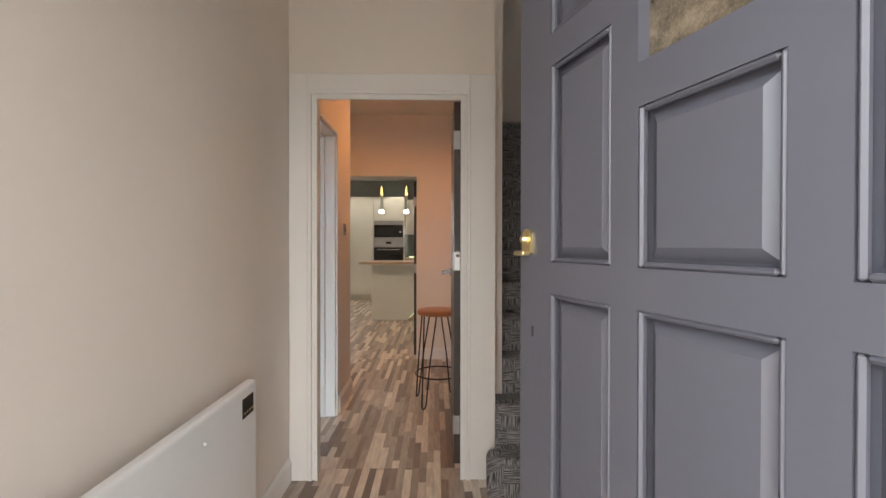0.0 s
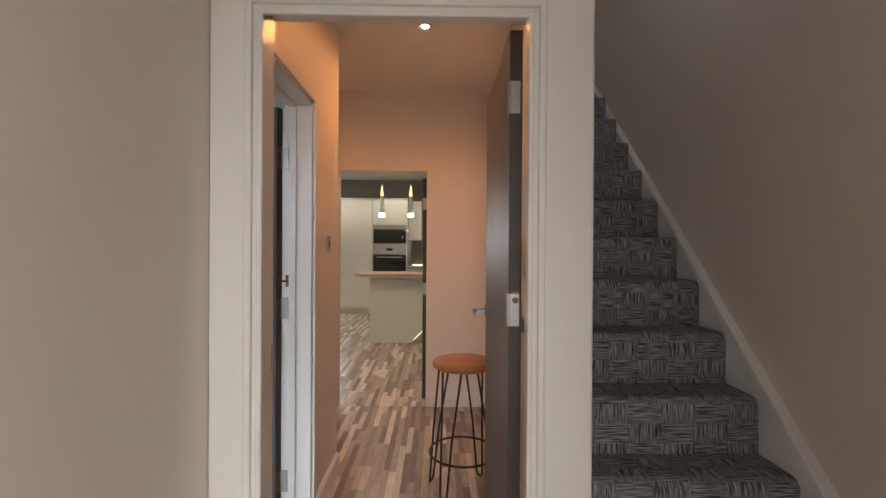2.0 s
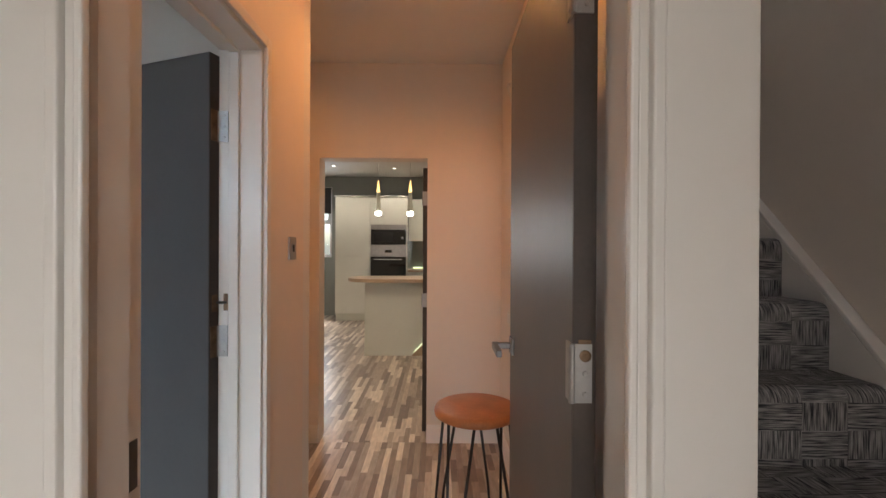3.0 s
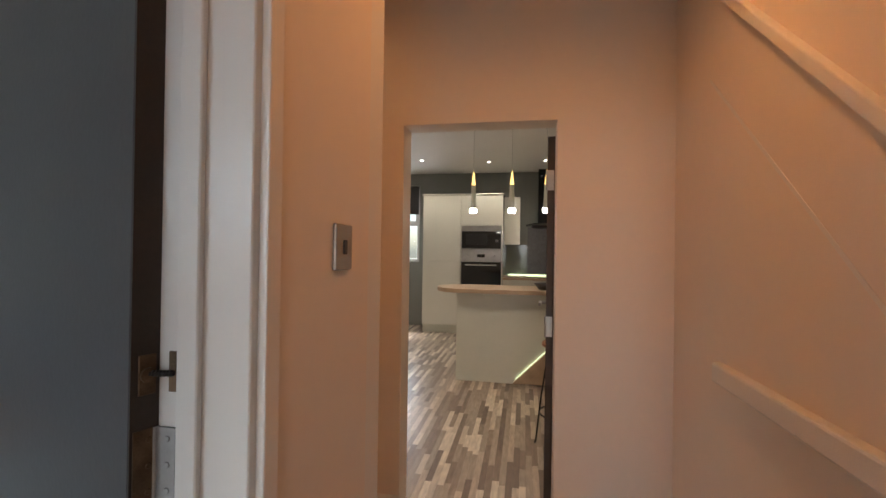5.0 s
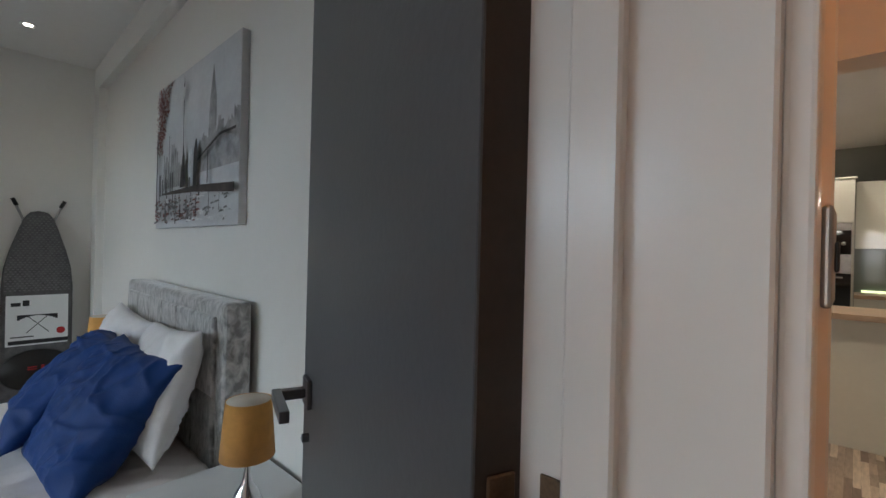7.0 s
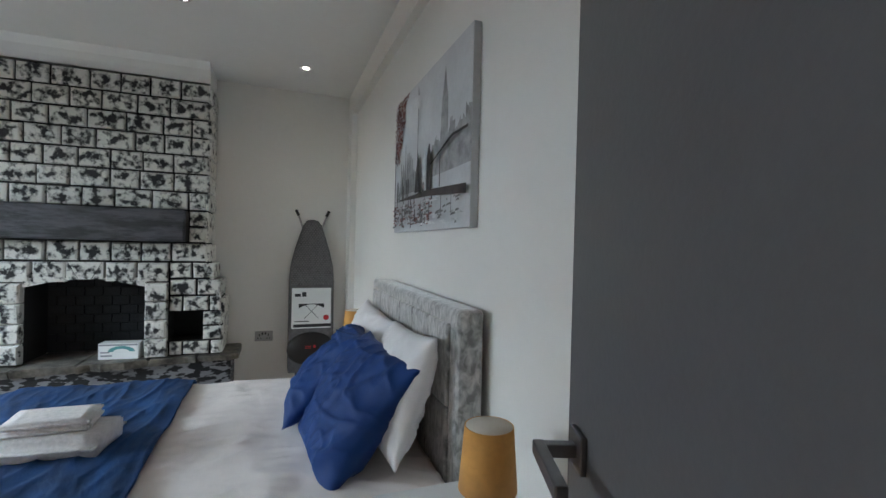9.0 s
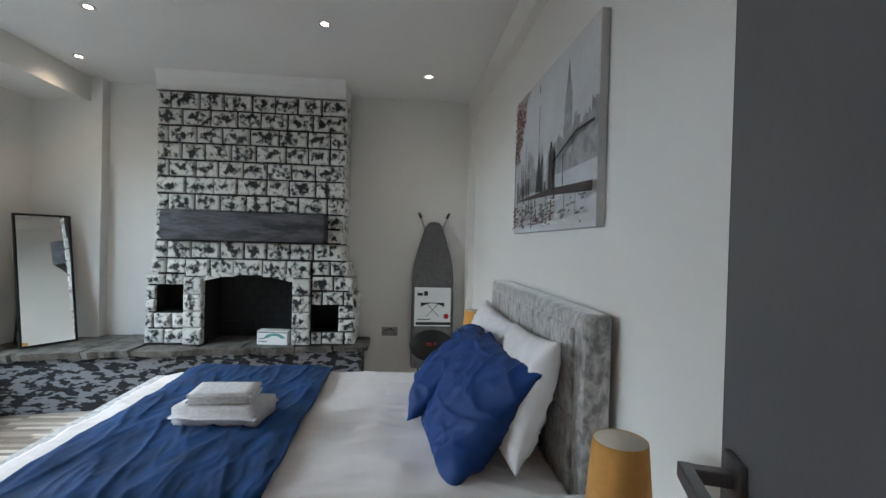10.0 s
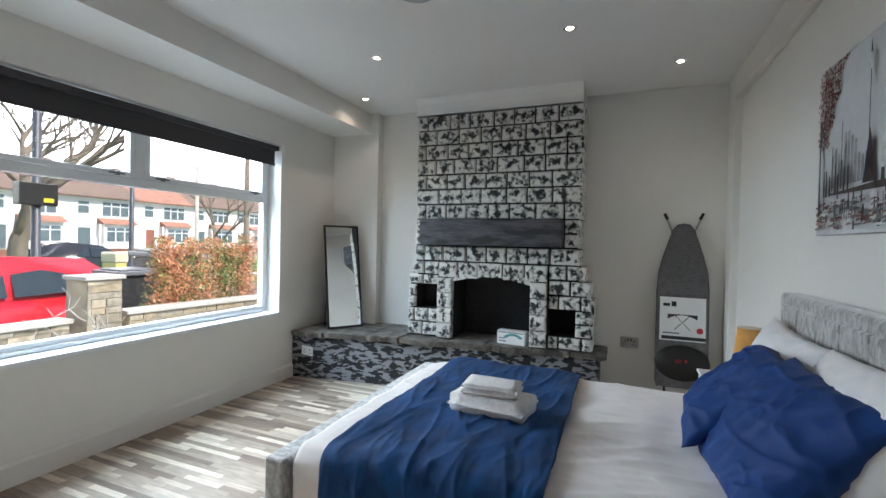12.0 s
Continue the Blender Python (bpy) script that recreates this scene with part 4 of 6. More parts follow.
def course(parent, y0, y1, z0, z1, wide, shift, x1=-4.66, x0=-4.70):
    """One row of blocks from y0 to y1."""
    y = y0
    first = True
    while y < y1 - 0.001:
        w = wide * rs.uniform(0.85, 1.15)
        if first and shift:
            w *= 0.5
        first = False
        e = y + w
        if y1 - e < wide * 0.4:
            e = y1
        stone_block(y, e, z0, z1, x0, x1, parent)
        y = e


fp = thing("fireplace", None, "white stone chimney breast sponged with black, arched hearth opening", "fireplace", kind="")
FB0, FB1, FBZ = 1.285, 1.985, 0.985
core = [(XW, CX, 0.90, 2.365, 1.06, 2.495), (XW, CX, 0.85, 0.92, 0.455, 1.00), (XW, CX, 1.13, FB0, 0.455, 1.06), (XW, CX, FB1, 2.13, 0.455, 1.06), (XW, CX, 2.35, 2.47, 0.455, 1.00),
        (XW, CX, 0.92, 1.13, 0.455, 0.715), (XW, CX, 0.92, 1.13, 0.935, 1.06), (XW, CX, 2.13, 2.35, 0.455, 0.565), (XW, CX, 2.13, 2.35, 0.785, 1.06), (XW, CX, FB0, FB1, 1.03, 1.06),
        (XW, -5.02, FB0, FB1, 0.455, 1.03), (XW, -4.88, 0.92, 1.13, 0.715, 0.935), (XW, -4.88, 2.13, 2.35, 0.565, 0.785)]
for b in core:
    part("core", boxes(b), M_MORTAR, fp, "black mortar and recess")
# sooty brick lining at the back of the hearth
bm = bmesh.new()
for r_ in range(8):
    y = FB0 + 0.004 - (0.055 if r_ % 2 else 0)
    while y < FB1:
        a, b = max(y, FB0 + 0.003), min(y + 0.105, FB1 - 0.003)
        if b - a > 0.02:
            box(bm, -5.02, -5.005, a, b, 0.46 + r_ * 0.07, 0.522 + r_ * 0.07)
        y += 0.115
part("brick_lining", bm, M_SOOT, fp, "black painted brick back")
# upper courses
for i in range(7):
    z = 1.540 + 0.1365 * i
    course(fp, 0.895, 2.375, z, z + 0.1365, 0.205, i % 2 == 0)
# side return of the chimney breast
for i in range(7):
    z = 1.540 + 0.1365 * i
    for s, (u, v) in enumerate((((-4.86, -4.665), (XW + 0.002, -4.865)) if i % 2 else ((-4.78, -4.665), (XW + 0.002, -4.785)))):
        bmx = bmesh.new()
        box(bmx, u + 0.004, v - 0.002, 2.36, 2.388 + rs.uniform(-0.003, 0.004), z + 0.006, z + 0.130, bevel=0.006, seg=1)
        part("stone", bmx, M_STONE, fp)
for z0, z1, y1 in ((0.46, 0.60, 2.50), (0.60, 0.74, 2.50), (0.74, 0.88, 2.50), (0.88, 1.02, 2.475), (1.02, 1.15, 2.43), (1.15, 1.295, 2.395), (1.295, 1.54, 2.385)):
    bmx = bmesh.new()
    box(bmx, XW + 0.002, -4.675, y1 - 0.03, y1 + rs.uniform(-0.004, 0.004), z0 + 0.006, z1 - 0.006, bevel=0.006, seg=1)
    part("stone", bmx, M_STONE, fp)
# course under the mantel, end blocks beside it
course(fp, 0.89, 2.385, 1.155, 1.300, 0.20, True)
for z0, z1 in ((1.300, 1.42), (1.42, 1.540)):
    stone_block(0.892, 0.985, z0, z1, -4.70, -4.66, fp)
    stone_block(2.250, 2.378, z0, z1, -4.70, -4.66, fp)
# lintel course with three voussoirs
course(fp, 0.865, 1.14, 1.03, 1.155, 0.14, False)
course(fp, 2.13, 2.44, 1.03, 1.155, 0.145, False)
for a, b in ((1.14, 1.33), (1.33, 1.52), (1.74, 1.93), (1.93, 2.13)):
    stone_block(a, b, 1.005, 1.155, -4.70, -4.645, fp)
bm = bmesh.new()
M_YZ = Matrix(((0, 0, 1, 0), (1, 0, 0, 0), (0, 1, 0, 0), (0, 0, 0, 1)))
prism(bm, [(1.535, 1.150), (1.725, 1.150), (1.665, 1.030), (1.595, 1.030)], -4.70, -4.640, M_YZ)
part("keystone", bm, M_STONE, fp)
for q in ([(1.524, 1.150), (1.530, 1.150), (1.590, 1.032), (1.524, 1.032)], [(1.736, 1.150), (1.730, 1.150), (1.670, 1.032), (1.736, 1.032)]):
    part("stone", prism(bmesh.new(), q, -4.70, -4.643, M_YZ), M_STONE, fp)
# thin arched underside of the lintel
bm = bmesh.new()
arc = [(FB0 + (FB1 - FB0) * i / 16, 0.975 + 0.055 * math.sin(math.pi * i / 16)) for i in range(17)]
prism(bm, arc + [(FB1, 1.04), (FB0, 1.04)], -4.72, -4.652, M_YZ)
part("arch", bm, M_STONE, fp)
# legs beside the opening: proud piers, then blocks round the niches
for i in range(4):
    z0, z1 = 0.458 + 0.137 * i, 0.458 + 0.137 * (i + 1)
    for a, b in ((1.135, FB0), (FB1, 2.13)):
        stone_block(a, b, z0, z1, -4.72, -4.625, fp, gap=0.004)
for z0, z1, a0 in ((0.458, 0.585, 0.825), (0.585, 0.715, 0.828)):
    course(fp, a0, 1.132, z0, z1, 0.15, z0 > 0.5)
for z0, z1 in ((0.715, 0.825), (0.825, 0.935)):
    stone_block(0.83, 0.918, z0, z1, -4.70, -4.66, fp)
course(fp, 0.832, 1.132, 0.935, 1.03, 0.15, False)
course(fp, 2.132, 2.49, 0.458, 0.565, 0.17, True)
for z0, z1 in ((0.565, 0.675), (0.675, 0.785)):
    stone_block(2.352, 2.495, z0, z1, -4.70, -4.66, fp)
course(fp, 2.132, 2.485, 0.785, 0.905, 0.17, True)
course(fp, 2.132, 2.482, 0.905, 1.03, 0.16, False)
# the mantel beam
bm = bmesh.new()
box(bm, -4.70, -4.545, 0.985, 2.250, 1.305, 1.535)
bmesh.ops.subdivide_edges(bm, edges=[e for e in bm.edges if abs(e.verts[0].co.y - e.verts[1].co.y) > 0.5], cuts=16)
for v in bm.verts:
    if v.co.x > -4.6:
        v.co.x += 0.012 * noise.noise(v.co * 5)
        v.co.z += 0.010 * noise.noise(v.co * 4 + Vector((3, 1, 7)))
        v.co.y += 0.02 * noise.noise(v.co * 3 + Vector((9, 4, 1))) if v.co.y < 1.0 or v.co.y > 2.2 else 0
bmesh.ops.bevel(bm, geom=[e for e in bm.edges if e.calc_face_angle(0) > 0.9], offset=0.010, segments=2, affect="EDGES")
part("mantel", bm, M_MANTEL, fp, "rough charcoal timber mantel beam")
# plaster coving over the stonework
bm = bmesh.new()
prof = [(0.0, 0.0), (-0.02, 0.0), (-0.018, 0.06), (-0.010, 0.11), (0.01, 0.15), (0.02, 0.165)]
prism(bm, [(XW, 2.497)] + [(-4.66 + p, 2.497 + z * 0.98) for p, z in prof] + [(XW, 2.497 + 0.162)], -2.375, -0.885, Matrix(((1, 0, 0, 0), (0, 0, -1, 0), (0, 1, 0, 0), (0, 0, 0, 1))))
solid("coving", bm, M_CEIL, "white plaster coving over the chimney breast", "coving", S)

# the stone ledge: a blotched plinth with flagstones
FRONT = [(-4.28, -0.235), (-4.36, 0.25), (-4.44, 0.75), (-4.50, 1.25), (-4.56, 1.75), (-4.62, 2.2), (-4.67, 2.60)]
ledge = thing("hearth_ledge", None, "low stone hearth ledge, blotched grey plinth with rough flagstones", "hearth")
bm = bmesh.new()
prism(bm, [(x - 0.045, y) for x, y in FRONT[:-1]] + [(-4.72, 2.55), (XW + 0.002, 2.55), (XW + 0.002, 0.312), (-4.948, 0.308), (-4.948, -0.235)], 0.0, 0.395)
part("plinth", bm, M_LEDGEWALL, ledge, "grey plinth daubed with black")
rs2 = random.Random(8)
cuts = [-0.235, 0.10, 0.52, 0.84, 1.28, 1.62, 2.02, 2.32, 2.61]


def front_x(y):
    for (xa, ya), (xb, yb) in zip(FRONT, FRONT[1:]):
        if y <= yb:
            return xa + (xb - xa) * (y - ya) / (yb - ya)
    return FRONT[-1][0]


for a, b in zip(cuts, cuts[1:]):
    n_ = 7
    poly = []
    for i in range(n_):
        y = a + 0.004 + (b - a - 0.008) * i / (n_ - 1)
        poly.append((front_x(y) + rs2.uniform(-0.018, 0.018), y))
    back = -4.946 if a < 0.30 else XW + 0.003
    yb_, ya_ = b - 0.004, a + 0.004
    if a < 0.30 < b:
        poly += [(XW + 0.003, yb_), (XW + 0.003, 0.315), (-4.946, 0.305), (-4.946, ya_)]
    else:
        poly += [(back, yb_), (back, ya_)]
    bm = bmesh.new()
    dz = rs2.uniform(-0.006, 0.004)
    prism(bm, poly, 0.396, 0.452 + dz)
    for v in bm.verts:
        if v.co.z < 0.42 and v.co.x > -4.8:
            v.co.x -= 0.012 + rs2.uniform(0, 0.012)
            v.co.z += rs2.uniform(0, 0.010)
    top = [e for e in bm.edges if all(v.co.z > 0.44 for v in e.verts) and max(v.co.x for v in e.verts) > -4.8]
    bmesh.ops.bevel(bm, geom=top, offset=0.008, segments=2, affect="EDGES")
    part("flagstone", bm, M_SLAB, ledge)


def socket(m, label, material, group=""):
    th = thing("wall_socket", m, label, "socket", group)
    part("plate", boxes((-0.073, 0.073, -0.009, 0, -0.043, 0.043), bevel=0.003), material, th)
    for x in (-0.036, 0.036):
        bm = boxes((x - 0.004, x + 0.004, -0.0095, -0.0085, 0.002, 0.018), (x - 0.016, x - 0.006, -0.0095, -0.0085, -0.022, -0.015), (x + 0.006, x + 0.016, -0.0095, -0.0085, -0.022, -0.015))
        part("holes", bm, M_BLACK, th)
        part("rocker", boxes((x * 0.35 - 0.006, x * 0.35 + 0.006, -0.012, -0.009, 0.012, 0.032), bevel=0.001, seg=1), M_BLACK if material is M_STEEL else M_WHITE, th)
    return th


socket(pose(XW, 2.78, 0.50, 0, 0, 90), "brushed steel double socket on the wall", M_STEEL)
socket(pose(-4.335, -0.06, 0.265, 0, 0, 80), "white double socket on the hearth plinth", M_WHITE)

# carton inside the hearth
ct = thing("carton", pose(-4.72, 1.83, 0.455, 0, 0, 84), "small white carton with a teal picture in the hearth", "box")
part("body", boxes((-0.125, 0.125, -0.05, 0.05, 0, 0.115), bevel=0.002, seg=1), M_WHITE, ct)
M_TEAL = mat("teal_print", (0.10, 0.32, 0.33), 0.4, var=0.2, scale=20)
M_GREYPRINT = mat("grey_print", (0.30, 0.30, 0.32), 0.5, var=0.1, scale=20)
bm = bmesh.new()
prism(bm, [(0.02 + 0.085 * math.cos(a * math.pi / 12) , 0.055 + 0.04 * math.sin(a * math.pi / 12)) for a in range(13)] + [(0.02 + 0.05 * math.cos(a * math.pi / 12), 0.055 + 0.02 * math.sin(a * math.pi / 12)) for a in range(12, -1, -1)], 0.0502, 0.0512, Matrix(((1, 0, 0, 0), (0, 0, -1, 0), (0, 1, 0, 0), (0, 0, 0, 1))))
part("print", bm, M_TEAL, ct, "teal curved print")
part("print", boxes((-0.11, -0.04, -0.0512, -0.0502, 0.02, 0.032), (-0.11, -0.055, -0.0512, -0.0502, 0.045, 0.055), (-0.12, 0.12, -0.0512, -0.0502, 0.097, 0.108)), M_GREYPRINT, ct, "grey print bars")

# ---- leaning mirror on the ledge ----
mw_, mh_ = 0.365, 1.03
mir = thing("standing_mirror", pose(-4.632, 0.158, 0.456, 0, 0, 147.0) @ pose(0, 0, 0, -9.2, 0, 0), "black framed standing mirror leaning back on the ledge", "mirror")
fr_ = 0.016
part("frame", boxes((-mw_ / 2, -mw_ / 2 + fr_, -0.012, 0.012, 0, mh_), (mw_ / 2 - fr_, mw_ / 2, -0.012, 0.012, 0, mh_), (-mw_ / 2 + fr_, mw_ / 2 - fr_, -0.012, 0.012, 0, fr_), (-mw_ / 2 + fr_, mw_ / 2 - fr_, -0.012, 0.012, mh_ - fr_, mh_), (-mw_ / 2 + fr_, mw_ / 2 - fr_, 0.004, 0.010, fr_, mh_ - fr_), bevel=0.0015, seg=1), M_BLACK, mir)
part("glass", boxes((-mw_ / 2 + fr_, mw_ / 2 - fr_, -0.006, 0.002, fr_, mh_ - fr_)), mat("mirror_silver", (0.86, 0.88, 0.88), 0.02, 1.0, var=0.0), mir, "clear silvered glass")
bm = bmesh.new()
tube(bm, [(-0.13, 0.012, 0.70), (-0.13, 0.225, 0.037)], 0.008, 8)
tube(bm, [(0.13, 0.012, 0.70), (0.13, 0.225, 0.037)], 0.008, 8)
tube(bm, [(-0.13, 0.225, 0.037), (0.13, 0.225, 0.037)], 0.007, 8)
part("easel_leg", bm, M_BLACK, mir, "black rear prop")

# ---- bed ----
def fabric(name, colour, rough=0.85, sheen=0.3, scale=14, contrast=0.12, bump=0.15, bscale=220, stretch=(1, 1, 1), bd=0.004):
    m = bpy.data.materials.new(name)
    m.use_nodes = True
    n, l = m.node_tree.nodes, m.node_tree.links
    b = n["Principled BSDF"]
    b.inputs["Roughness"].default_value = rough
    b.inputs["Sheen Weight"].default_value = sheen
    b.inputs["Specular IOR Level"].default_value = 0.25
    geo, mp, a, w, r = (n.new("ShaderNode" + k) for k in ("NewGeometry", "Mapping", "TexNoise", "TexNoise", "ValToRGB"))
    mp.inputs["Scale"].default_value = stretch
    l.new(geo.outputs["Position"], mp.inputs[0])
    l.new(mp.outputs[0], a.inputs["Vector"])
    l.new(geo.outputs["Position"], w.inputs["Vector"])
    a.inputs["Scale"].default_value, a.inputs["Detail"].default_value = scale, 6
    a.inputs["Distortion"].default_value = 0.6
    w.inputs["Scale"].default_value = bscale
    e = r.color_ramp.elements
    e[0].position, e[0].color = 0.36, (*[c * (1 - contrast) for c in colour], 1)
    e[1].position, e[1].color = 0.64, (*[min(1, c * (1 + contrast)) for c in colour], 1)
    l.new(a.outputs[0], r.inputs[0])
    l.new(r.outputs[0], b.inputs["Base Color"])
    add = n.new("ShaderNodeMath")
    add.operation = "MULTIPLY_ADD"
    add.inputs[1].default_value = 0.3
    l.new(w.outputs[0], add.inputs[0])
    l.new(a.outputs[0], add.inputs[2])
    bp = n.new("ShaderNodeBump")
    bp.inputs["Strength"].default_value, bp.inputs["Distance"].default_value = bump, bd
    l.new(add.outputs[0], bp.inputs["Height"])
    l.new(bp.outputs[0], b.inputs["Normal"])
    return m


M_VELVET = fabric("silver_crushed_velvet", (0.42, 0.41, 0.40), 0.55, 0.8, 34, 0.45, 0.5, 300, (1.6, 1, 0.8))
M_LINEN = fabric("white_cotton", (0.84, 0.78, 0.75), 0.85, 0.2, 9, 0.03, 0.35, 300, (0.5, 1, 1), 0.012)
M_PILLOW = fabric("white_pillow_cotton", (0.76, 0.74, 0.74), 0.85, 0.2, 12, 0.03, 0.3, 300, (1, 1, 1), 0.010)
M_BLUE = fabric("royal_blue_velvet", (0.004, 0.050, 0.165), 0.75, 0.04, 10, 0.30, 0.45, 250, (0.6, 1.3, 1), 0.012)
M_BLUEPIL = fabric("royal_blue_satin", (0.005, 0.038, 0.165), 0.6, 0.05, 7, 0.10, 0.25, 250, (1, 1, 1), 0.010)
M_TOWEL = fabric("white_terry_towel", (0.84, 0.81, 0.79), 0.95, 0.4, 60, 0.08, 0.9, 500, (1, 1, 1), 0.006)

BX0, BX1, BY0, BY1 = -3.47, -2.13, 1.555, 3.40
bed = thing("double_bed", None, "double bed upholstered in silver crushed velvet, made up", "bed")
part("footboard", boxes((BX0 - 0.02, BX1 + 0.02, BY0 - 0.015, BY0 + 0.07, 0.02, 0.560), bevel=0.012, seg=3), M_VELVET, bed)
part("side_rail", boxes((BX0 - 0.015, BX0 + 0.03, BY0 + 0.07, BY1, 0.06, 0.36), bevel=0.010), M_VELVET, bed)
part("side_rail", boxes((BX1 - 0.03, BX1 + 0.015, BY0 + 0.07, BY1, 0.06, 0.36), bevel=0.010), M_VELVET, bed)
for x in (BX0 + 0.04, BX1 - 0.04):
    for y in (BY0 + 0.10, BY1 - 0.1):
        part("leg", lathe(bmesh.new(), [(0.02, 0), (0.026, 0.065)], 14, pose(x, y, 0)), M_BLACK, bed)
HX0, HX1 = -3.49, -2.185
hb = part("headboard", boxes((HX0, HX1, 3.405, 3.50, 0.0, 1.125), bevel=0.020, seg=3), M_VELVET, bed)
n_ = 6
for i in range(n_):
    a, b = HX0 + 0.06 + (HX1 - HX0 - 0.12) * i / n_, HX0 + 0.06 + (HX1 - HX0 - 0.12) * (i + 1) / n_
    for z0, z1 in ((0.40, 0.80), (0.80, 1.075)):
        part("headboard_pad", boxes((a + 0.001, b - 0.001, 3.392, 3.412, z0 + 0.001, z1 - 0.001), bevel=0.008, seg=3), M_VELVET, hb)
part("mattress", boxes((BX0 + 0.035, BX1 - 0.035, BY0 + 0.075, 3.385, 0.30, 0.565), bevel=0.05, seg=4), M_LINEN, bed, "white sheeted mattress")


def drape(name, x0, x1, y0, y1, top, hem, material, label, category, amp=0.008, seed=0.0, thick=0.012, nu=130, nv=130, crease=2.2, fold=(9, 2.5)):
    """A cloth over the bed: flat on top, rounded over both long sides, with soft creases."""
    bm = bmesh.new()
    half, r = (x1 - x0) / 2, 0.07
    cx = (x0 + x1) / 2
    flat = half - r
    drop = top - hem - r
    total = flat + r * math.pi / 2 + drop
    grid = []
    for j in range(nv + 1):
        y = y0 + (y1 - y0) * j / nv
        row = []
        for i in range(nu + 1):
            s = (2 * i / nu - 1) * total
            sg, t = (1 if s >= 0 else -1), abs(s)
            if t <= flat:
                p, nrm = Vector((cx + s, y, top)), Vector((0, 0, 1))
            elif t <= flat + r * math.pi / 2:
                a = (t - flat) / r
                p, nrm = Vector((cx + sg * (flat + r * math.sin(a)), y, top - r + r * math.cos(a))), Vector((sg * math.sin(a), 0, math.cos(a)))
            else:
                p, nrm = Vector((cx + sg * half, y, top - r - (t - flat - r * math.pi / 2))), Vector((sg, 0, 0))
            q = Vector((s * 1.2, y * crease, seed))
            k = amp * (noise.noise(q * 2.0) + 0.6 * noise.noise(q * 5.0 + Vector((4, 2, 1))) + 0.5 * abs(noise.noise(Vector((s * 3, y * 9, seed + 3)))))
            f1 = noise.noise(Vector((s * fold[0] + 0.8 * math.sin(y * 5), y * fold[1], seed + 7)))
            f2 = noise.noise(Vector((s * fold[0] * 2.3, y * fold[1] * 2.0 + s, seed + 17)))
            k += amp * (0.9 * (1 - abs(f1)) ** 7 + 0.45 * (1 - abs(f2)) ** 7)
            endf = min(1, min(j, nv - j) / 8)
            row.append(bm.verts.new(p + nrm * (k - 0.010 * (1 - endf))))
        grid.append(row)
    for j in range(nv):
        for i in range(nu):
            bm.faces.new((grid[j][i], grid[j][i + 1], grid[j + 1][i + 1], grid[j + 1][i]))
    ob = solid(name, bm, material, label, category, "", True)
    sd = ob.modifiers.new("thick", "SOLIDIFY")
    sd.thickness, sd.offset = thick, -1
    return ob


drape("duvet", BX0 + 0.015, BX1 - 0.005, BY0 + 0.085, 3.375, 0.598, 0.40, M_LINEN, "white cotton duvet spread smooth on the bed", "duvet", 0.008, 1.0, 0.03)
drape("bed_runner", BX0 - 0.004, BX1 + 0.016, 1.765, 2.50, 0.629, 0.33, M_BLUE, "royal blue velvet runner across the bed", "bed runner", 0.009, 5.0, 0.008, fold=(2.6, 8))


def pillow(name, m, w, h, t, material, label, category, seed, wr=0.012, n_=44, puff=0.55, group="", folds=0):
    """A stuffed pillow with pinched corners and creases; x across, y up, z thick. Folds run across the slack cloth."""
    bm = bmesh.new()
    rr = random.Random(int(seed * 10))
    lines = []
    for _ in range(folds):
        a = rr.gauss(0.6, 0.5)
        lines.append((math.cos(a), math.sin(a), rr.uniform(-0.9, 0.9), rr.uniform(0.035, 0.11), rr.choice((-1.0, 1.0, 1.0)) * rr.uniform(0.5, 1.0), rr.uniform(-0.6, 0.6), rr.uniform(0.35, 0.8), rr.uniform(-0.35, 0.35)))
    g = {}
    for s in (1, -1):
        for j in range(n_ + 1):
            for i in range(n_ + 1):
                u, v = 2 * i / n_ - 1, 2 * j / n_ - 1
                edge = i in (0, n_) or j in (0, n_)
                if s < 0 and edge:
                    g[s, i, j] = g[1, i, j]
                    continue
                f = max(0.0, (1 - abs(u) ** 2.6) * (1 - abs(v) ** 2.6)) ** puff
                pull = 1 - 0.07 * (1 - abs(u) ** 2) * abs(v) ** 4
                pull2 = 1 - 0.07 * (1 - abs(v) ** 2) * abs(u) ** 4
                p = Vector((u * w / 2 * pull2, v * h / 2 * pull, s * t / 2 * f))
                q = Vector((u * 1.15, v * 1.15, seed + 0.3 * s))
                k = wr * (noise.noise(q * 1.7) + 0.8 * (0.35 - abs(noise.noise(q * 2.6 + Vector((5, 1, 2))))) * 1.5 + 0.12 * noise.noise(q * 6))
                k += wr * 0.9 * (1 - abs(noise.noise(Vector((u * 2.2 + v, v * 1.2 - u * 1.4, seed * 2 + s))))) ** 8
                for ca, sa, off, wd, amp, mid, ln, bend in lines:
                    along = u * ca + v * sa
                    d = -u * sa + v * ca - off - bend * along * along
                    k += 0.012 * amp * math.exp(-(d / wd) ** 2 - ((along - mid) / ln) ** 2)
                rim = 0.012 * noise.noise(Vector((u * 4, v * 4, seed))) if folds and edge else 0
                g[s, i, j] = bm.verts.new(p + Vector((0.25 * k + rim, 0.25 * k - rim, s * k * min(1, f * 2) + rim)))
    for s in (1, -1):
        for j in range(n_):
            for i in range(n_):
                bm.faces.new((g[s, i, j], g[s, i + 1, j], g[s, i + 1, j + 1], g[s, i, j + 1]))
    bmesh.ops.transform(bm, matrix=m, verts=bm.verts)
    ob = solid(name, bm, material, label, category, "", True)
    if group:
        ob["group"] = group
    return ob


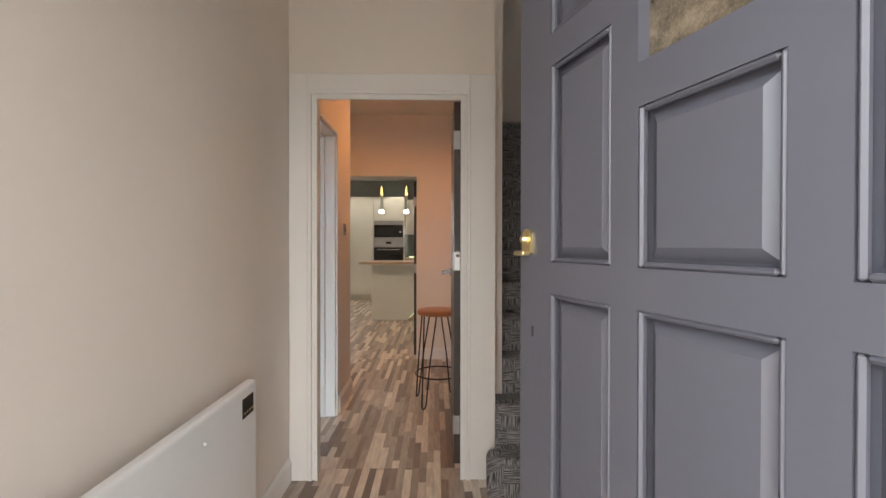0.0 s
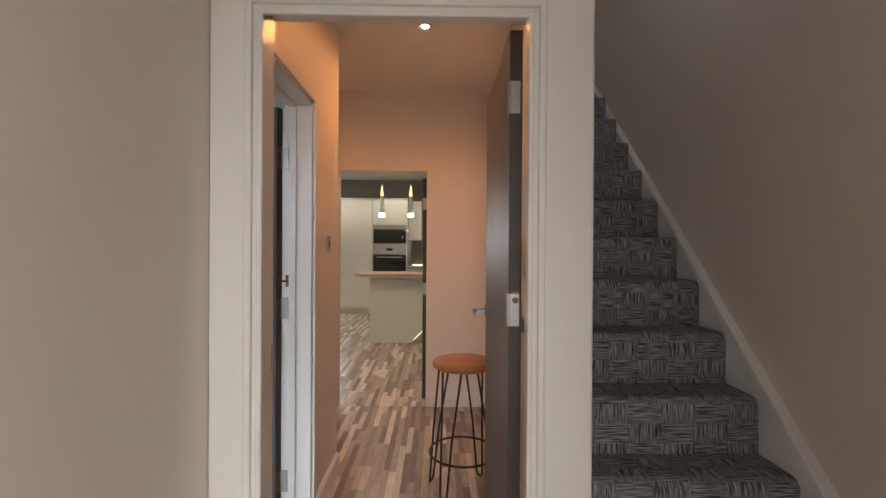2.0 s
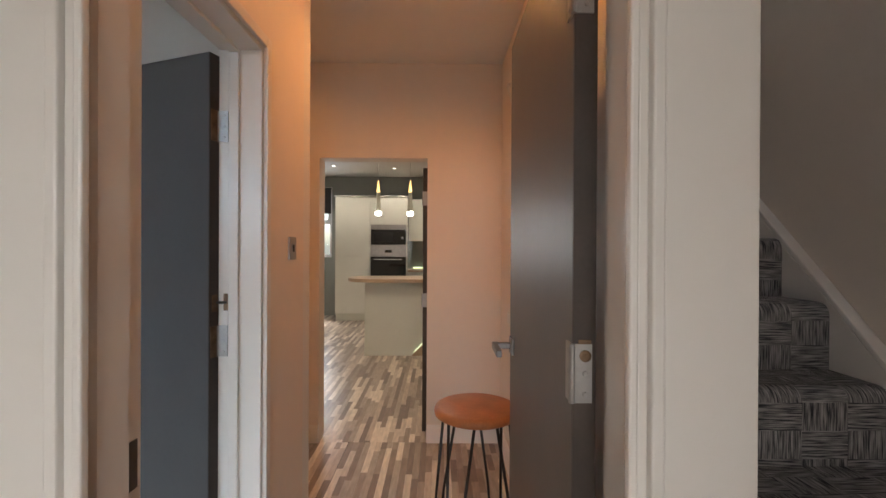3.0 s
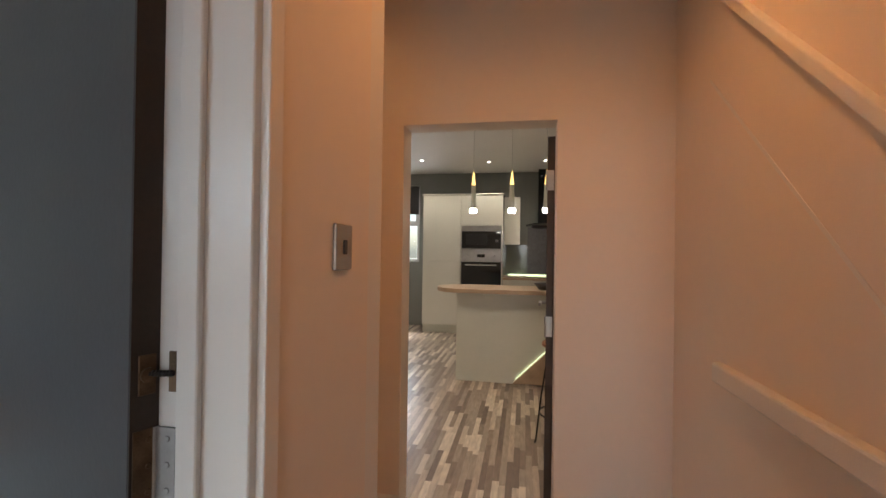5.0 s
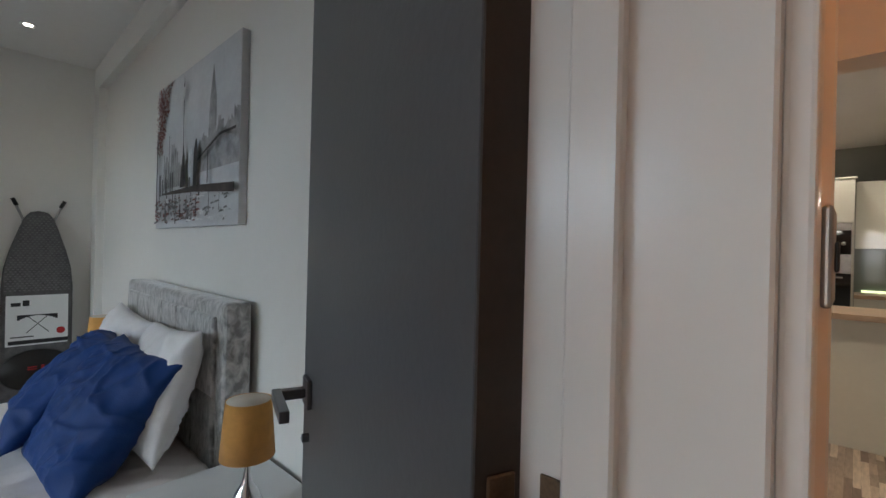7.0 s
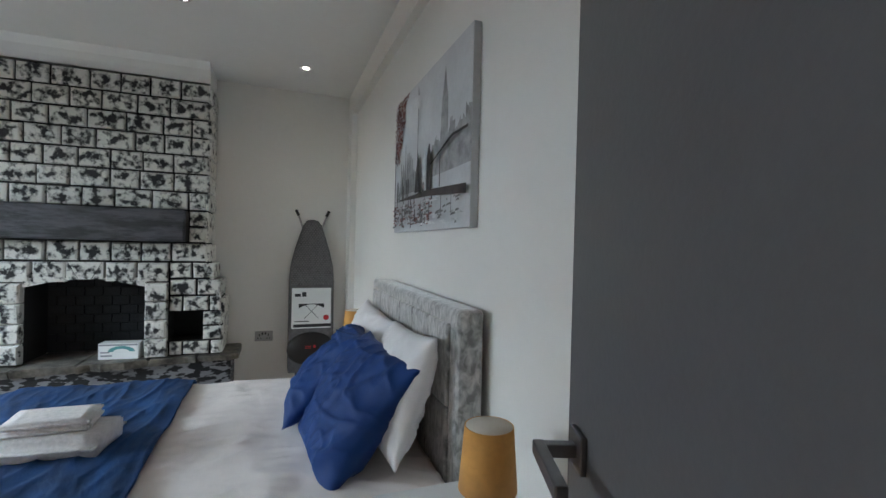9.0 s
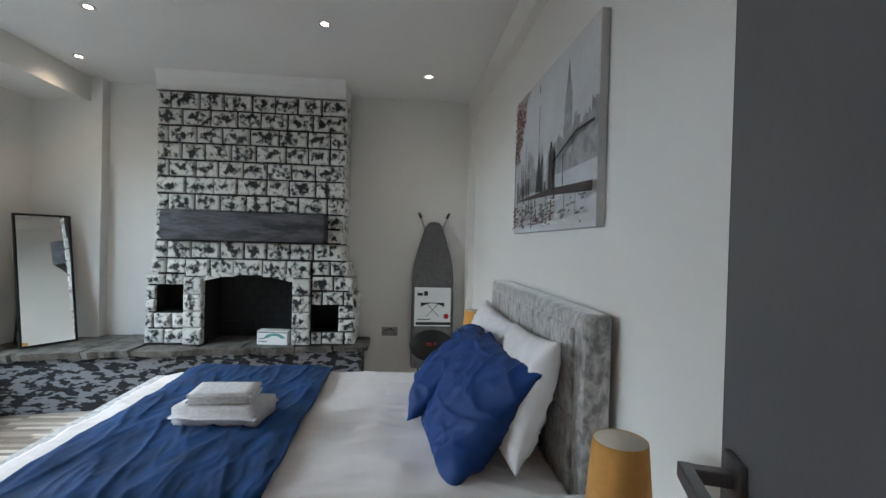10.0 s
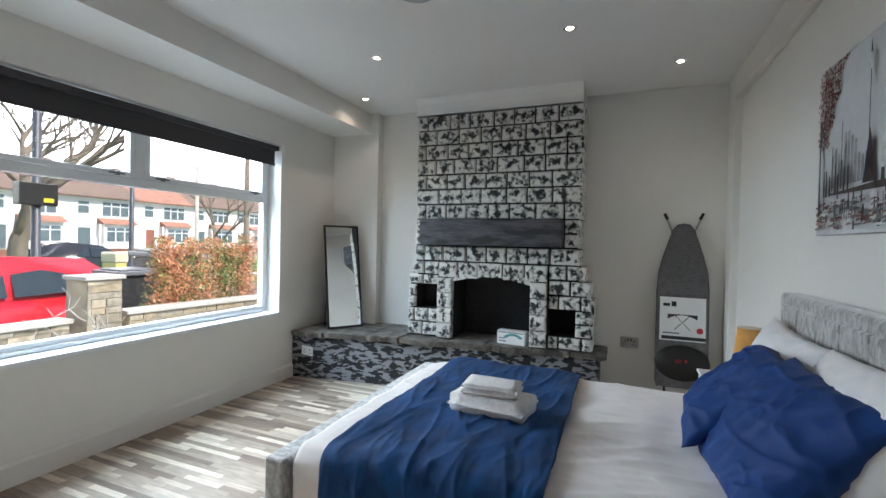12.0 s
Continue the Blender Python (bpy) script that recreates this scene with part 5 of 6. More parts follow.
pillow("pillow", pose(-2.50, 3.290, 0.815, 72, -4, -2), 0.60, 0.42, 0.15, M_PILLOW, "white cotton pillow leaning on the headboard", "pillow", 2.0, group="white pillows")
pillow("pillow", pose(-3.10, 3.285, 0.805, 70, 3, 0), 0.60, 0.42, 0.15, M_PILLOW, "white cotton pillow leaning on the headboard", "pillow", 3.3, group="white pillows")
pillow("cushion", pose(-2.490, 3.130, 0.762, 52, 5, 4) @ pose(0, 0, 0, 0, 0, 3), 0.54, 0.47, 0.16, M_BLUEPIL, "crumpled royal blue cushion propped on the pillows", "cushion", 7.1, 0.012, 84, group="blue cushions", folds=11)
pillow("cushion", pose(-2.91, 3.10, 0.772, 46, -8, -4) @ pose(0, 0, 0, 0, 0, -8), 0.54, 0.45, 0.16, M_BLUEPIL, "crumpled royal blue cushion propped on the pillows", "cushion", 9.7, 0.014, 84, group="blue cushions", folds=10)


def towel(m, w, d, h, layers, label, seed):
    th = thing("towel", m, label, "towel", "folded towels")
    for k in range(layers):
        bm = bmesh.new()
        z0, z1 = h * k / layers, h * (k + 1) / layers
        box(bm, -w / 2, w / 2, -d / 2, d / 2, z0, z1 - 0.001)
        bmesh.ops.bevel(bm, geom=[e for e in bm.edges if abs(e.verts[0].co.x - e.verts[1].co.x) > 0.05], offset=(z1 - z0) * 0.45, segments=4, affect="EDGES")
        bmesh.ops.bevel(bm, geom=[e for e in bm.edges if abs(e.verts[0].co.z - e.verts[1].co.z) < 1e-4 and abs(e.verts[0].co.x - e.verts[1].co.x) < 1e-4], offset=0.006, segments=2, affect="EDGES")
        bmesh.ops.subdivide_edges(bm, edges=[e for e in bm.edges if e.calc_length() > 0.06], cuts=6, use_grid_fill=True)
        for v in bm.verts:
            q = v.co * 9 + Vector((seed, k, 2))
            v.co += Vector((noise.noise(q), noise.noise(q + Vector((5, 5, 5))), (0.8 if k == layers - 1 else 0.2) * noise.noise(q + Vector((9, 1, 4))))) * 0.006
        part("fold", bm, M_TOWEL, th, "", True)
    return th


towel(pose(-2.69, 2.205, 0.632, 0, 0, 84), 0.32, 0.23, 0.072, 1, "large white folded towel lying on the blue runner", 1.0)
towel(pose(-2.70, 2.20, 0.705, 0, 0, 92), 0.23, 0.16, 0.042, 2, "small white folded towel on top of another", 4.0)

# ---- bedside cabinets and lamps ----
def bedside(x0, x1, y0, y1, h, label):
    th = thing("bedside_cabinet", None, label, "bedside cabinet", "bedside cabinets")
    part("top", boxes((x0 - 0.008, x1 + 0.008, y0 - 0.008, y1, h - 0.02, h), bevel=0.004), M_WHITE, th)
    part("body", boxes((x0, x1, y0 + 0.018, y1 - 0.002, 0.05, h - 0.021)), M_WHITE, th)
    for i in range(2):
        z0 = 0.07 + i * (h - 0.10) / 2
        dr = part("drawer", boxes((x0 + 0.004, x1 - 0.004, y0, y0 + 0.017, z0, z0 + (h - 0.10) / 2 - 0.008), bevel=0.002, seg=1), M_WHITE, th)
        part("knob", lathe(bmesh.new(), [(0.004, 0), (0.004, 0.01), (0.012, 0.016), (0.0, 0.022)], 14, pose((x0 + x1) / 2, y0, z0 + 0.11, 90)), M_CHROME, dr, "", True)
    part("plinth", boxes((x0 + 0.02, x1 - 0.02, y0 + 0.04, y1 - 0.01, 0.0, 0.049)), M_WHITE, th)


bedside(-2.10, -1.66, 3.14, 3.50, 0.635, "white bedside cabinet with two drawers beside the bed")
bedside(-3.95, -3.53, 3.14, 3.50, 0.600, "white bedside cabinet with two drawers beside the bed")
M_SHADE = fabric("ochre_lampshade", (0.68, 0.34, 0.095), 0.8, 0.1, 40, 0.05, 0.15, 500)
M_SHADEIN = mat("shade_lining", (0.70, 0.62, 0.52), 0.7, var=0.03)


def bedlamp(x, y, z, k=1.0):
    th = thing("bedside_lamp", Matrix.Translation((x, y, z)) @ Matrix.Scale(k, 4), "bedside lamp with ochre drum shade and chrome base", "table lamp", "bedside lamps")
    part("shade", lathe(bmesh.new(), [(0.0715, 0.160), (0.0595, 0.312), (0.0575, 0.312), (0.0695, 0.160), (0.0715, 0.160)], 40), M_SHADE, th, "ochre fabric drum shade", True)
    part("lining", lathe(bmesh.new(), [(0.0688, 0.162), (0.0568, 0.3115)], 40), M_SHADEIN, th, "pale shade lining", True)
    part("base", lathe(bmesh.new(), [(0.0, 0.0), (0.045, 0.0), (0.047, 0.006), (0.044, 0.03), (0.030, 0.062), (0.012, 0.09), (0.008, 0.13), (0.008, 0.20), (0.0, 0.20)], 28), M_CHROME, th, "chrome bottle-shaped base", True)
    part("bulb", lathe(bmesh.new(), [(0.012, 0.20), (0.014, 0.215), (0.026, 0.245), (0.022, 0.27), (0.0, 0.28)], 16), M_WHITE, th, "", True)
    bm = bmesh.new()
    for a in range(3):
        c, s = math.cos(a * 2.094), math.sin(a * 2.094)
        tube(bm, [(0.008 * c, 0.008 * s, 0.205), (0.0685 * c, 0.0685 * s, 0.168)], 0.0012, 6)
    part("carrier", bm, M_CHROME, th)


bedlamp(-1.80, 3.325, 0.636, 0.93)
bedlamp(-3.66, 3.33, 0.601)
bm = bmesh.new()
tube(bm, [(-1.76, 3.34, 0.64), (-1.70, 3.38, 0.641), (-1.665, 3.44, 0.640), (-1.645, 3.49, 0.55), (-1.645, 3.505, 0.2), (-1.65, 3.50, 0.02)], 0.003, 6)
solid("lamp_cable", bm, M_BLACK, "thin black lamp cable over the bedside cabinet", "cable", "", True)

# ---- ironing board ----
ib = thing("ironing_board", pose(-4.905, 3.165, 0.0, 0, 0, 0) @ pose(0, 0, 0, 0, -4, 0), "grey folded ironing board standing against the wall", "ironing board")
M_COVER = mat("grey_dotted_cover", (0.115, 0.108, 0.108), 0.6, var=0.25, scale=25, bump=0.5, bscale=55)
half = [(0.0, 1.525), (0.045, 1.515), (0.075, 1.475), (0.10, 1.40), (0.145, 1.25), (0.175, 1.12), (0.186, 0.98), (0.186, 0.24), (0.175, 0.20)]
outl = half + [(-y, z) for y, z in reversed(half[1:])]
bm = prism(bmesh.new(), outl, 0.0, 0.032, M_YZ)
bmesh.ops.bevel(bm, geom=[e for e in bm.edges if e.calc_face_angle(0) > 1.2], offset=0.006, segments=2, affect="EDGES")
part("cover", bm, M_COVER, ib, "grey dotted cotton cover")
dots = bmesh.new()
for r_ in range(34):
    for c_ in range(-7, 8):
        z, y = 0.96 + r_ * 0.0165, c_ * 0.024 + (0.012 if r_ % 2 else 0)
        lim = 0.170 if z < 1.12 else 0.170 - (z - 1.12) * 0.30
        if abs(y) < lim and z < 1.49:
            box(dots, 0.0322, 0.0332, y - 0.006, y + 0.006, z - 0.0035, z + 0.0035)
part("dots", dots, mat("pale_grey_dots", (0.19, 0.18, 0.18), 0.6), ib, "raised pale dots")
bm = boxes((0.0325, 0.034, -0.165, 0.165, 0.575, 0.925))
card = part("label_card", bm, M_WHITE, ib, "white printed card sleeve")
M_INK = mat("black_ink", (0.015, 0.015, 0.016), 0.5, var=0.1)
M_RED = mat("red_ink", (0.42, 0.015, 0.02), 0.5, var=0.1)
bm = bmesh.new()
for i in range(16):
    y = -0.10 + 0.2 * i / 15
    box(bm, 0.0342, 0.0352, y - 0.007, y + 0.007, 0.782 - 0.03 * ((i - 7.5) / 7.5) ** 2, 0.788)
tube(bm, [(0.0352, -0.06, 0.66), (0.0352, 0.05, 0.775)], 0.0025, 6)
tube(bm, [(0.0352, 0.06, 0.66), (0.0352, -0.05, 0.775)], 0.0025, 6)
box(bm, 0.0342, 0.0352, -0.15, 0.165, 0.585, 0.612)
box(bm, 0.0342, 0.0352, -0.14, -0.09, 0.85, 0.875)
box(bm, 0.0342, 0.0352, -0.08, -0.045, 0.85, 0.89)
box(bm, 0.0342, 0.0352, -0.14, -0.02, 0.632, 0.640)
part("print", bm, M_INK, card, "black printed board picture and bars")
part("print", lathe(bmesh.new(), [(0.0, 0.0), (0.024, 0.0), (0.024, 0.001), (0.0, 0.001)], 18, pose(0.0342, 0.125, 0.665, 0, 90)), M_RED, card, "red printed disc")
part("iron_rest", lathe(bmesh.new(), [(0.0, 0.0), (0.19, 0.0), (0.20, 0.006), (0.19, 0.018), (0.0, 0.020)], 36, pose(0.034, 0, 0.40, 0, 90) @ Matrix.Diagonal((0.72, 1.0, 1, 1))), M_BLACK, ib, "black oval iron rest", True)
part("print", boxes((0.0545, 0.0555, -0.05, 0.0, 0.405, 0.411), (0.0545, 0.0555, -0.05, 0.0, 0.420, 0.426), (0.0545, 0.0555, 0.02, 0.038, 0.408, 0.432)), M_RED, ib, "small red printed mark")
for s in (-1, 1):
    bm = bmesh.new()
    tube(bm, [(-0.012, s * 0.02, 0.60), (-0.012, s * 0.085, 1.47), (-0.012, s * 0.135, 1.60)], 0.008, 8)
    part("leg", bm, M_STEEL, ib, "tubular steel leg", True)
    bm = bmesh.new()
    tube(bm, [(-0.012, s * 0.118, 1.565), (-0.012, s * 0.142, 1.615)], 0.012, 8)
    part("rubber_foot", bm, M_BLACK, ib, "black rubber foot", True)
    bm = bmesh.new()
    tube(bm, [(0.01, s * 0.12, 0.21), (0.012, s * 0.12, 0.0)], 0.010, 8)
    part("tail_leg", bm, M_BLACK, ib)

# ---- canvas picture ----
PX0, PX1, PZ0, PZ1, PY = -3.345, -2.305, 1.393, 2.105, 3.488
pic = thing("canvas_picture", None, "canvas print of a grey city riverside with red tree", "picture")
M_CANVAS = mat("grey_canvas", (0.60, 0.60, 0.61), 0.7, var=0.10, scale=3, bump=0.1, bscale=400)
part("canvas", boxes((PX0, PX1, PY, YN - 0.001, PZ0, PZ1), bevel=0.002, seg=1), M_CANVAS, pic)
rp = random.Random(11)
INK = [mat("paint_" + k, c, 0.6, var=0.35, scale=18) for k, c in (("dark", (0.035, 0.028, 0.028)), ("red", (0.24, 0.075, 0.06)), ("haze", (0.34, 0.33, 0.33)), ("white", (0.68, 0.68, 0.68)), ("brown", (0.075, 0.055, 0.05)), ("mid", (0.20, 0.19, 0.19)))]
LAYER = [0]


def dab(bm, pts):
    """A flat painted patch given in fractions of the canvas."""
    LAYER[0] += 1
    y = PY - 0.0006 - 0.00002 * LAYER[0]
    vs = [bm.verts.new((PX0 + u * (PX1 - PX0), y, PZ0 + v * (PZ1 - PZ0))) for u, v in pts]
    bm.faces.new(vs)


def bar_(bm, u, v0, v1, w, lean=0.0):
    dab(bm, [(u - w, v0), (u + w, v0), (u + w * 0.7 + lean, v1), (u - w * 0.7 + lean, v1)])


bm = bmesh.new()
for i in range(16):
    u = 0.60 + 0.025 * i
    dab(bm, [(u, 0.32), (u + 0.03, 0.32), (u + 0.03, 0.46 + 0.10 * rp.random() + 0.006 * i), (u, 0.46 + 0.10 * rp.random() + 0.006 * i)])
dab(bm, [(0.70, 0.45), (0.785, 0.45), (0.78, 0.72), (0.765, 0.80), (0.745, 0.92), (0.725, 0.80), (0.71, 0.72)])
for i in range(12):
    u = 0.14 + 0.026 * i
    bar_(bm, u, 0.27, 0.36 + 0.2 * rp.random(), 0.012)
part("painted_skyline", bm, INK[2], pic, "hazy grey skyline and tower")
bm = bmesh.new()
for i in range(520):
    v = 0.52 + 0.47 * rp.random() ** 0.8
    u = (0.09 + 0.15 * (v - 0.5) / 0.5) * rp.random() ** 0.8 + 0.02 * math.sin(v * 40)
    if u < 0.012 or v > 0.985:
        continue
    s = 0.003 + 0.006 * rp.random()
    dab(bm, [(u - s, v), (u, v - s * 1.6), (u + s, v), (u, v + s * 1.4)])
for i in range(110):
    u, v = 0.02 + 0.6 * rp.random() ** 1.4, 0.03 + 0.15 * rp.random()
    dab(bm, [(u, v), (u + 0.02 + 0.03 * rp.random(), v + 0.004), (u + 0.03, v + 0.012), (u + 0.004, v + 0.010)])
part("painted_leaves", bm, INK[1], pic, "red-brown leaves and reflections")
bm = bmesh.new()
bar_(bm, 0.055, 0.12, 0.68, 0.009)
bar_(bm, 0.05, 0.5, 0.74, 0.004, 0.05)
for u, t in ((0.44, 0.86), (0.245, 0.62), (0.17, 0.50)):
    bar_(bm, u, 0.25, t, 0.0035)
dab(bm, [(0.405, 0.25), (0.475, 0.25), (0.462, 0.44), (0.445, 0.52), (0.432, 0.44)])
dab(bm, [(0.434, 0.885), (0.446, 0.885), (0.440, 0.955)])
for u in (0.30, 0.27, 0.22, 0.20, 0.15, 0.12, 0.10):
    bar_(bm, u, 0.22, 0.33 + 0.08 * rp.random(), 0.008)
dab(bm, [(0.575, 0.24), (0.615, 0.24), (0.625, 0.44), (0.61, 0.52), (0.595, 0.52), (0.575, 0.44)])
bar_(bm, 0.532, 0.22, 0.36, 0.012)
dab(bm, [(0.60, 0.375), (0.86, 0.485), (1.0, 0.485), (1.0, 0.50), (0.85, 0.50), (0.60, 0.39)])
bar_(bm, 0.735, 0.24, 0.44, 0.005)
for i in range(34):
    u = 0.06 + 0.6 * rp.random()
    v = 0.02 + 0.16 * rp.random()
    bar_(bm, u, v, v + 0.05 + 0.05 * rp.random(), 0.003 + 0.004 * rp.random())
part("painted_railing", bm, INK[0], pic, "dark lamp posts, trunks and railing")
bm = bmesh.new()
dab(bm, [(0.52, 0.30), (0.552, 0.30), (0.556, 0.45), (0.54, 0.50), (0.525, 0.45)])
for i in range(30):
    u, v = 0.05 + 0.85 * rp.random(), 0.02 + 0.17 * rp.random()
    dab(bm, [(u, v), (u + 0.05 + 0.05 * rp.random(), v + 0.003), (u + 0.06, v + 0.014), (u + 0.004, v + 0.012)])
dab(bm, [(0.428, 0.80), (0.452, 0.80), (0.456, 0.86), (0.44, 0.885), (0.424, 0.86)])
part("painted_highlight", bm, INK[3], pic, "white highlights on water")
bm = bmesh.new()
dab(bm, [(0.15, 0.225), (0.60, 0.205), (1.0, 0.165), (1.0, 0.215), (0.60, 0.245), (0.15, 0.235)])
part("painted_quay", bm, INK[4], pic, "dark brown quay edge")
bm = bmesh.new()
for i in range(60):
    u, v = 0.05 + 0.9 * rp.random(), 0.02 + 0.14 * rp.random()
    w_ = 0.008 + 0.02 * rp.random()
    dab(bm, [(u - w_, v), (u + w_, v + 0.006), (u + w_ * 0.6, v + 0.016), (u - w_ * 0.7, v + 0.012)])
for i in range(16):
    bar_(bm, 0.08 + 0.8 * rp.random(), 0.08, 0.19, 0.002 + 0.003 * rp.random())
part("painted_ripple", bm, INK[5], pic, "grey ripples on the wet quay")

# ---- outdoors ----
GZ = -0.50
M_GRASS = mat("lawn", (0.075, 0.17, 0.035), 0.9, var=0.3, scale=2, bump=0.4)
M_ROAD = mat("asphalt", (0.16, 0.16, 0.165), 0.85, var=0.15, scale=1.5, bump=0.3)
M_PAVE = mat("paving", (0.36, 0.34, 0.31), 0.8, var=0.12, scale=2, bump=0.2)
M_GWALL = mat("buff_stone", (0.34, 0.28, 0.20), 0.8, var=0.25, scale=7, bump=0.4)
M_BRICKR = mat("red_brick", (0.26, 0.10, 0.07), 0.8, var=0.2, scale=8)
M_RENDER = mat("white_render", (0.82, 0.81, 0.79), 0.8, var=0.05, scale=2)
M_ROOF = mat("brown_roof_tile", (0.16, 0.11, 0.09), 0.8, var=0.2, scale=3)
M_ROOFR = mat("red_roof_tile", (0.30, 0.15, 0.11), 0.8, var=0.2, scale=3)
M_PANE = mat("far_window_glass", (0.10, 0.14, 0.16), 0.1, var=0.2, scale=2)
M_BARK = mat("bark", (0.17, 0.14, 0.11), 0.9, var=0.25, scale=9, bump=0.5)
M_CARRED = mat("red_car_paint", (0.42, 0.012, 0.022), 0.2, var=0.03, coat=0.8)
M_CARWIN = mat("car_glass", (0.03, 0.04, 0.05), 0.05, var=0.1)
M_TYRE = mat("tyre_rubber", (0.02, 0.02, 0.02), 0.8)
M_BIN = mat("black_bin_plastic", (0.028, 0.03, 0.034), 0.5, var=0.15, bump=0.1)
M_POST = mat("dark_street_post", (0.04, 0.045, 0.06), 0.5, var=0.1)
M_CONC = mat("concrete_post", (0.40, 0.38, 0.34), 0.8, var=0.1)
G = lambda n_, b, m_, lab: solid(n_, boxes(b), m_, lab, n_.split("_")[0], S)
G("ground", (-400, 400, -600, -0.6, GZ - 0.2, GZ - 0.03), M_GRASS, "open grassy ground outside the house")
G("pavement", (-120, 60, -5.0, -3.3, GZ - 0.1, GZ + 0.01), M_PAVE, "grey paved footway along the road")
G("road", (-120, 60, -11.5, -5.0, GZ - 0.1, GZ - 0.02), M_ROAD, "grey asphalt road in front of the house")
G("verge_path", (-120, 60, -16.5, -14.5, GZ - 0.1, GZ - 0.01), M_PAVE, "pale path across the green")
G("service_road", (-120, 60, -37, -31, GZ - 0.1, GZ - 0.015), M_ROAD, "far road before the terrace")
G("front_garden", (-8, 2, -3.3, -0.53, GZ - 0.1, GZ + 0.015), M_PAVE, "paved front garden")


def stone_wall(name, x0, y0, x1, y1, z1, t, label):
    """A low garden wall of rough coursed stones with a coping."""
    ln = math.hypot(x1 - x0, y1 - y0)
    th = thing(name, pose(x0, y0, GZ, 0, 0, math.degrees(math.atan2(y1 - y0, x1 - x0))), label, "garden wall")
    part("core", boxes((0, ln, -t / 2 + 0.012, t / 2 - 0.012, 0, z1 - GZ - 0.05)), M_GWALL, th)
    r_ = random.Random(int(abs(x0 * 100)))
    z, k = 0.0, 0
    bm = bmesh.new()
    while z < z1 - GZ - 0.06:
        h = min(r_.uniform(0.07, 0.12), z1 - GZ - 0.05 - z)
        x = 0
        while x < ln:
            w = r_.uniform(0.14, 0.34)
            box(bm, x + 0.005, min(ln, x + w) - 0.003, -t / 2 - r_.uniform(0, 0.01), t / 2 + r_.uniform(0, 0.012), z + 0.005, z + h - 0.004)
            x += w
        z += h
    part("stones", bm, piece_mat("buff_stones", [(0.25, 0.20, 0.135), (0.18, 0.15, 0.11), (0.31, 0.26, 0.19), (0.22, 0.19, 0.15)], 0.85, gscale=16, gvar=0.3), th)
    part("coping", boxes((-0.03, ln + 0.03, -t / 2 - 0.03, t / 2 + 0.03, z1 - GZ - 0.05, z1 - GZ), bevel=0.008, seg=1), M_PAVE, th)


stone_wall("garden_wall", -3.85, -2.96, 0.8, -2.96, 0.40, 0.22, "low coursed buff stone wall before the road")
stone_wall("garden_wall", -4.45, -2.90, -7.4, -2.55, 0.42, 0.22, "low coursed buff stone wall beside the hedge")
stone_wall("gate_pillar", -4.34, -2.96, -3.97, -2.96, 0.86, 0.38, "square buff stone gate pillar with coping")


def clump(bm, c, r, n_, rr, leaf=0.03, up=1.0):
    """Small leaf blades scattered in a ball."""
    for _ in range(n_):
        d = Vector((rr.gauss(0, 1), rr.gauss(0, 1), rr.gauss(0, 1) * up)).normalized() * r * rr.random() ** 0.4
        p = Vector(c) + d
        t = Vector((rr.uniform(-1, 1), rr.uniform(-1, 1), rr.uniform(-0.3, 1))).normalized() * leaf
        b = Vector((rr.uniform(-1, 1), rr.uniform(-1, 1), rr.uniform(-1, 1))).normalized() * leaf * 0.4
        bm.faces.new([bm.verts.new(p - t), bm.verts.new(p + b), bm.verts.new(p + t), bm.verts.new(p - b)])


rh = random.Random(21)
hedge = thing("hedge", None, "browning orange and green conifer hedge by the garden wall", "hedge")
M_LEAF = [piece_mat("hedge_" + k, c, 0.8, gscale=10, bump=0) for k, c in (("orange", [(0.60, 0.25, 0.12), (0.50, 0.19, 0.09), (0.66, 0.34, 0.18), (0.36, 0.18, 0.09)]), ("green", [(0.15, 0.20, 0.05), (0.24, 0.24, 0.08), (0.10, 0.15, 0.05), (0.30, 0.27, 0.11)]))]
for k in range(15):
    x = -5.02 - 0.12 * k
    topz = 1.22 + 0.06 * math.sin(k * 1.9)
    bm = bmesh.new()
    tube(bm, [(x, -3.2, GZ), (x + 0.02, -3.2, 0.5), (x, -3.2, topz - 0.1)], [0.02, 0.015, 0.005], 6)
    part("trunk", bm, M_BARK, hedge)
    for q, ms in ((0, 0 if (k // 3) % 2 == 0 else 1), (1, 0)):
        bm = bmesh.new()
        for j in range(11):
            z = 0.15 + (topz - 0.15) * j / 10
            clump(bm, (x + rh.uniform(-0.06, 0.06), -3.15 + rh.uniform(-0.12, 0.12), z + rh.uniform(-0.05, 0.05)), 0.15 * (1.15 - 0.5 * j / 10), 60, rh, 0.026)
        part("foliage", bm, M_LEAF[1] if (q == 0 and ms) or rh.random() < 0.25 else M_LEAF[0], hedge)
# bare creeper on the pillar
bm = bmesh.new()
for k in range(14):
    p = Vector((-3.95 - rh.random() * 0.3 + 0.5 * (k % 3 == 0), -2.66 + rh.uniform(-0.1, 0.1), rh.uniform(0.1, 0.4) - 0.3))
    pts = [p]
    for _ in range(6):
        p = p + Vector((rh.uniform(-0.14, 0.14), rh.uniform(-0.05, 0.05), rh.uniform(0.02, 0.15)))
        pts.append(p)
    tube(bm, pts, [0.011, 0.010, 0.008, 0.007, 0.005, 0.004, 0.003], 5)
tube(bm, [(-3.9, -2.66, GZ), (-3.95, -2.68, 0.1), (-4.0, -2.66, 0.3)], 0.014, 6)
solid("bare_creeper", bm, M_PAVE, "leafless pale creeper stems by the gate pillar", "creeper")


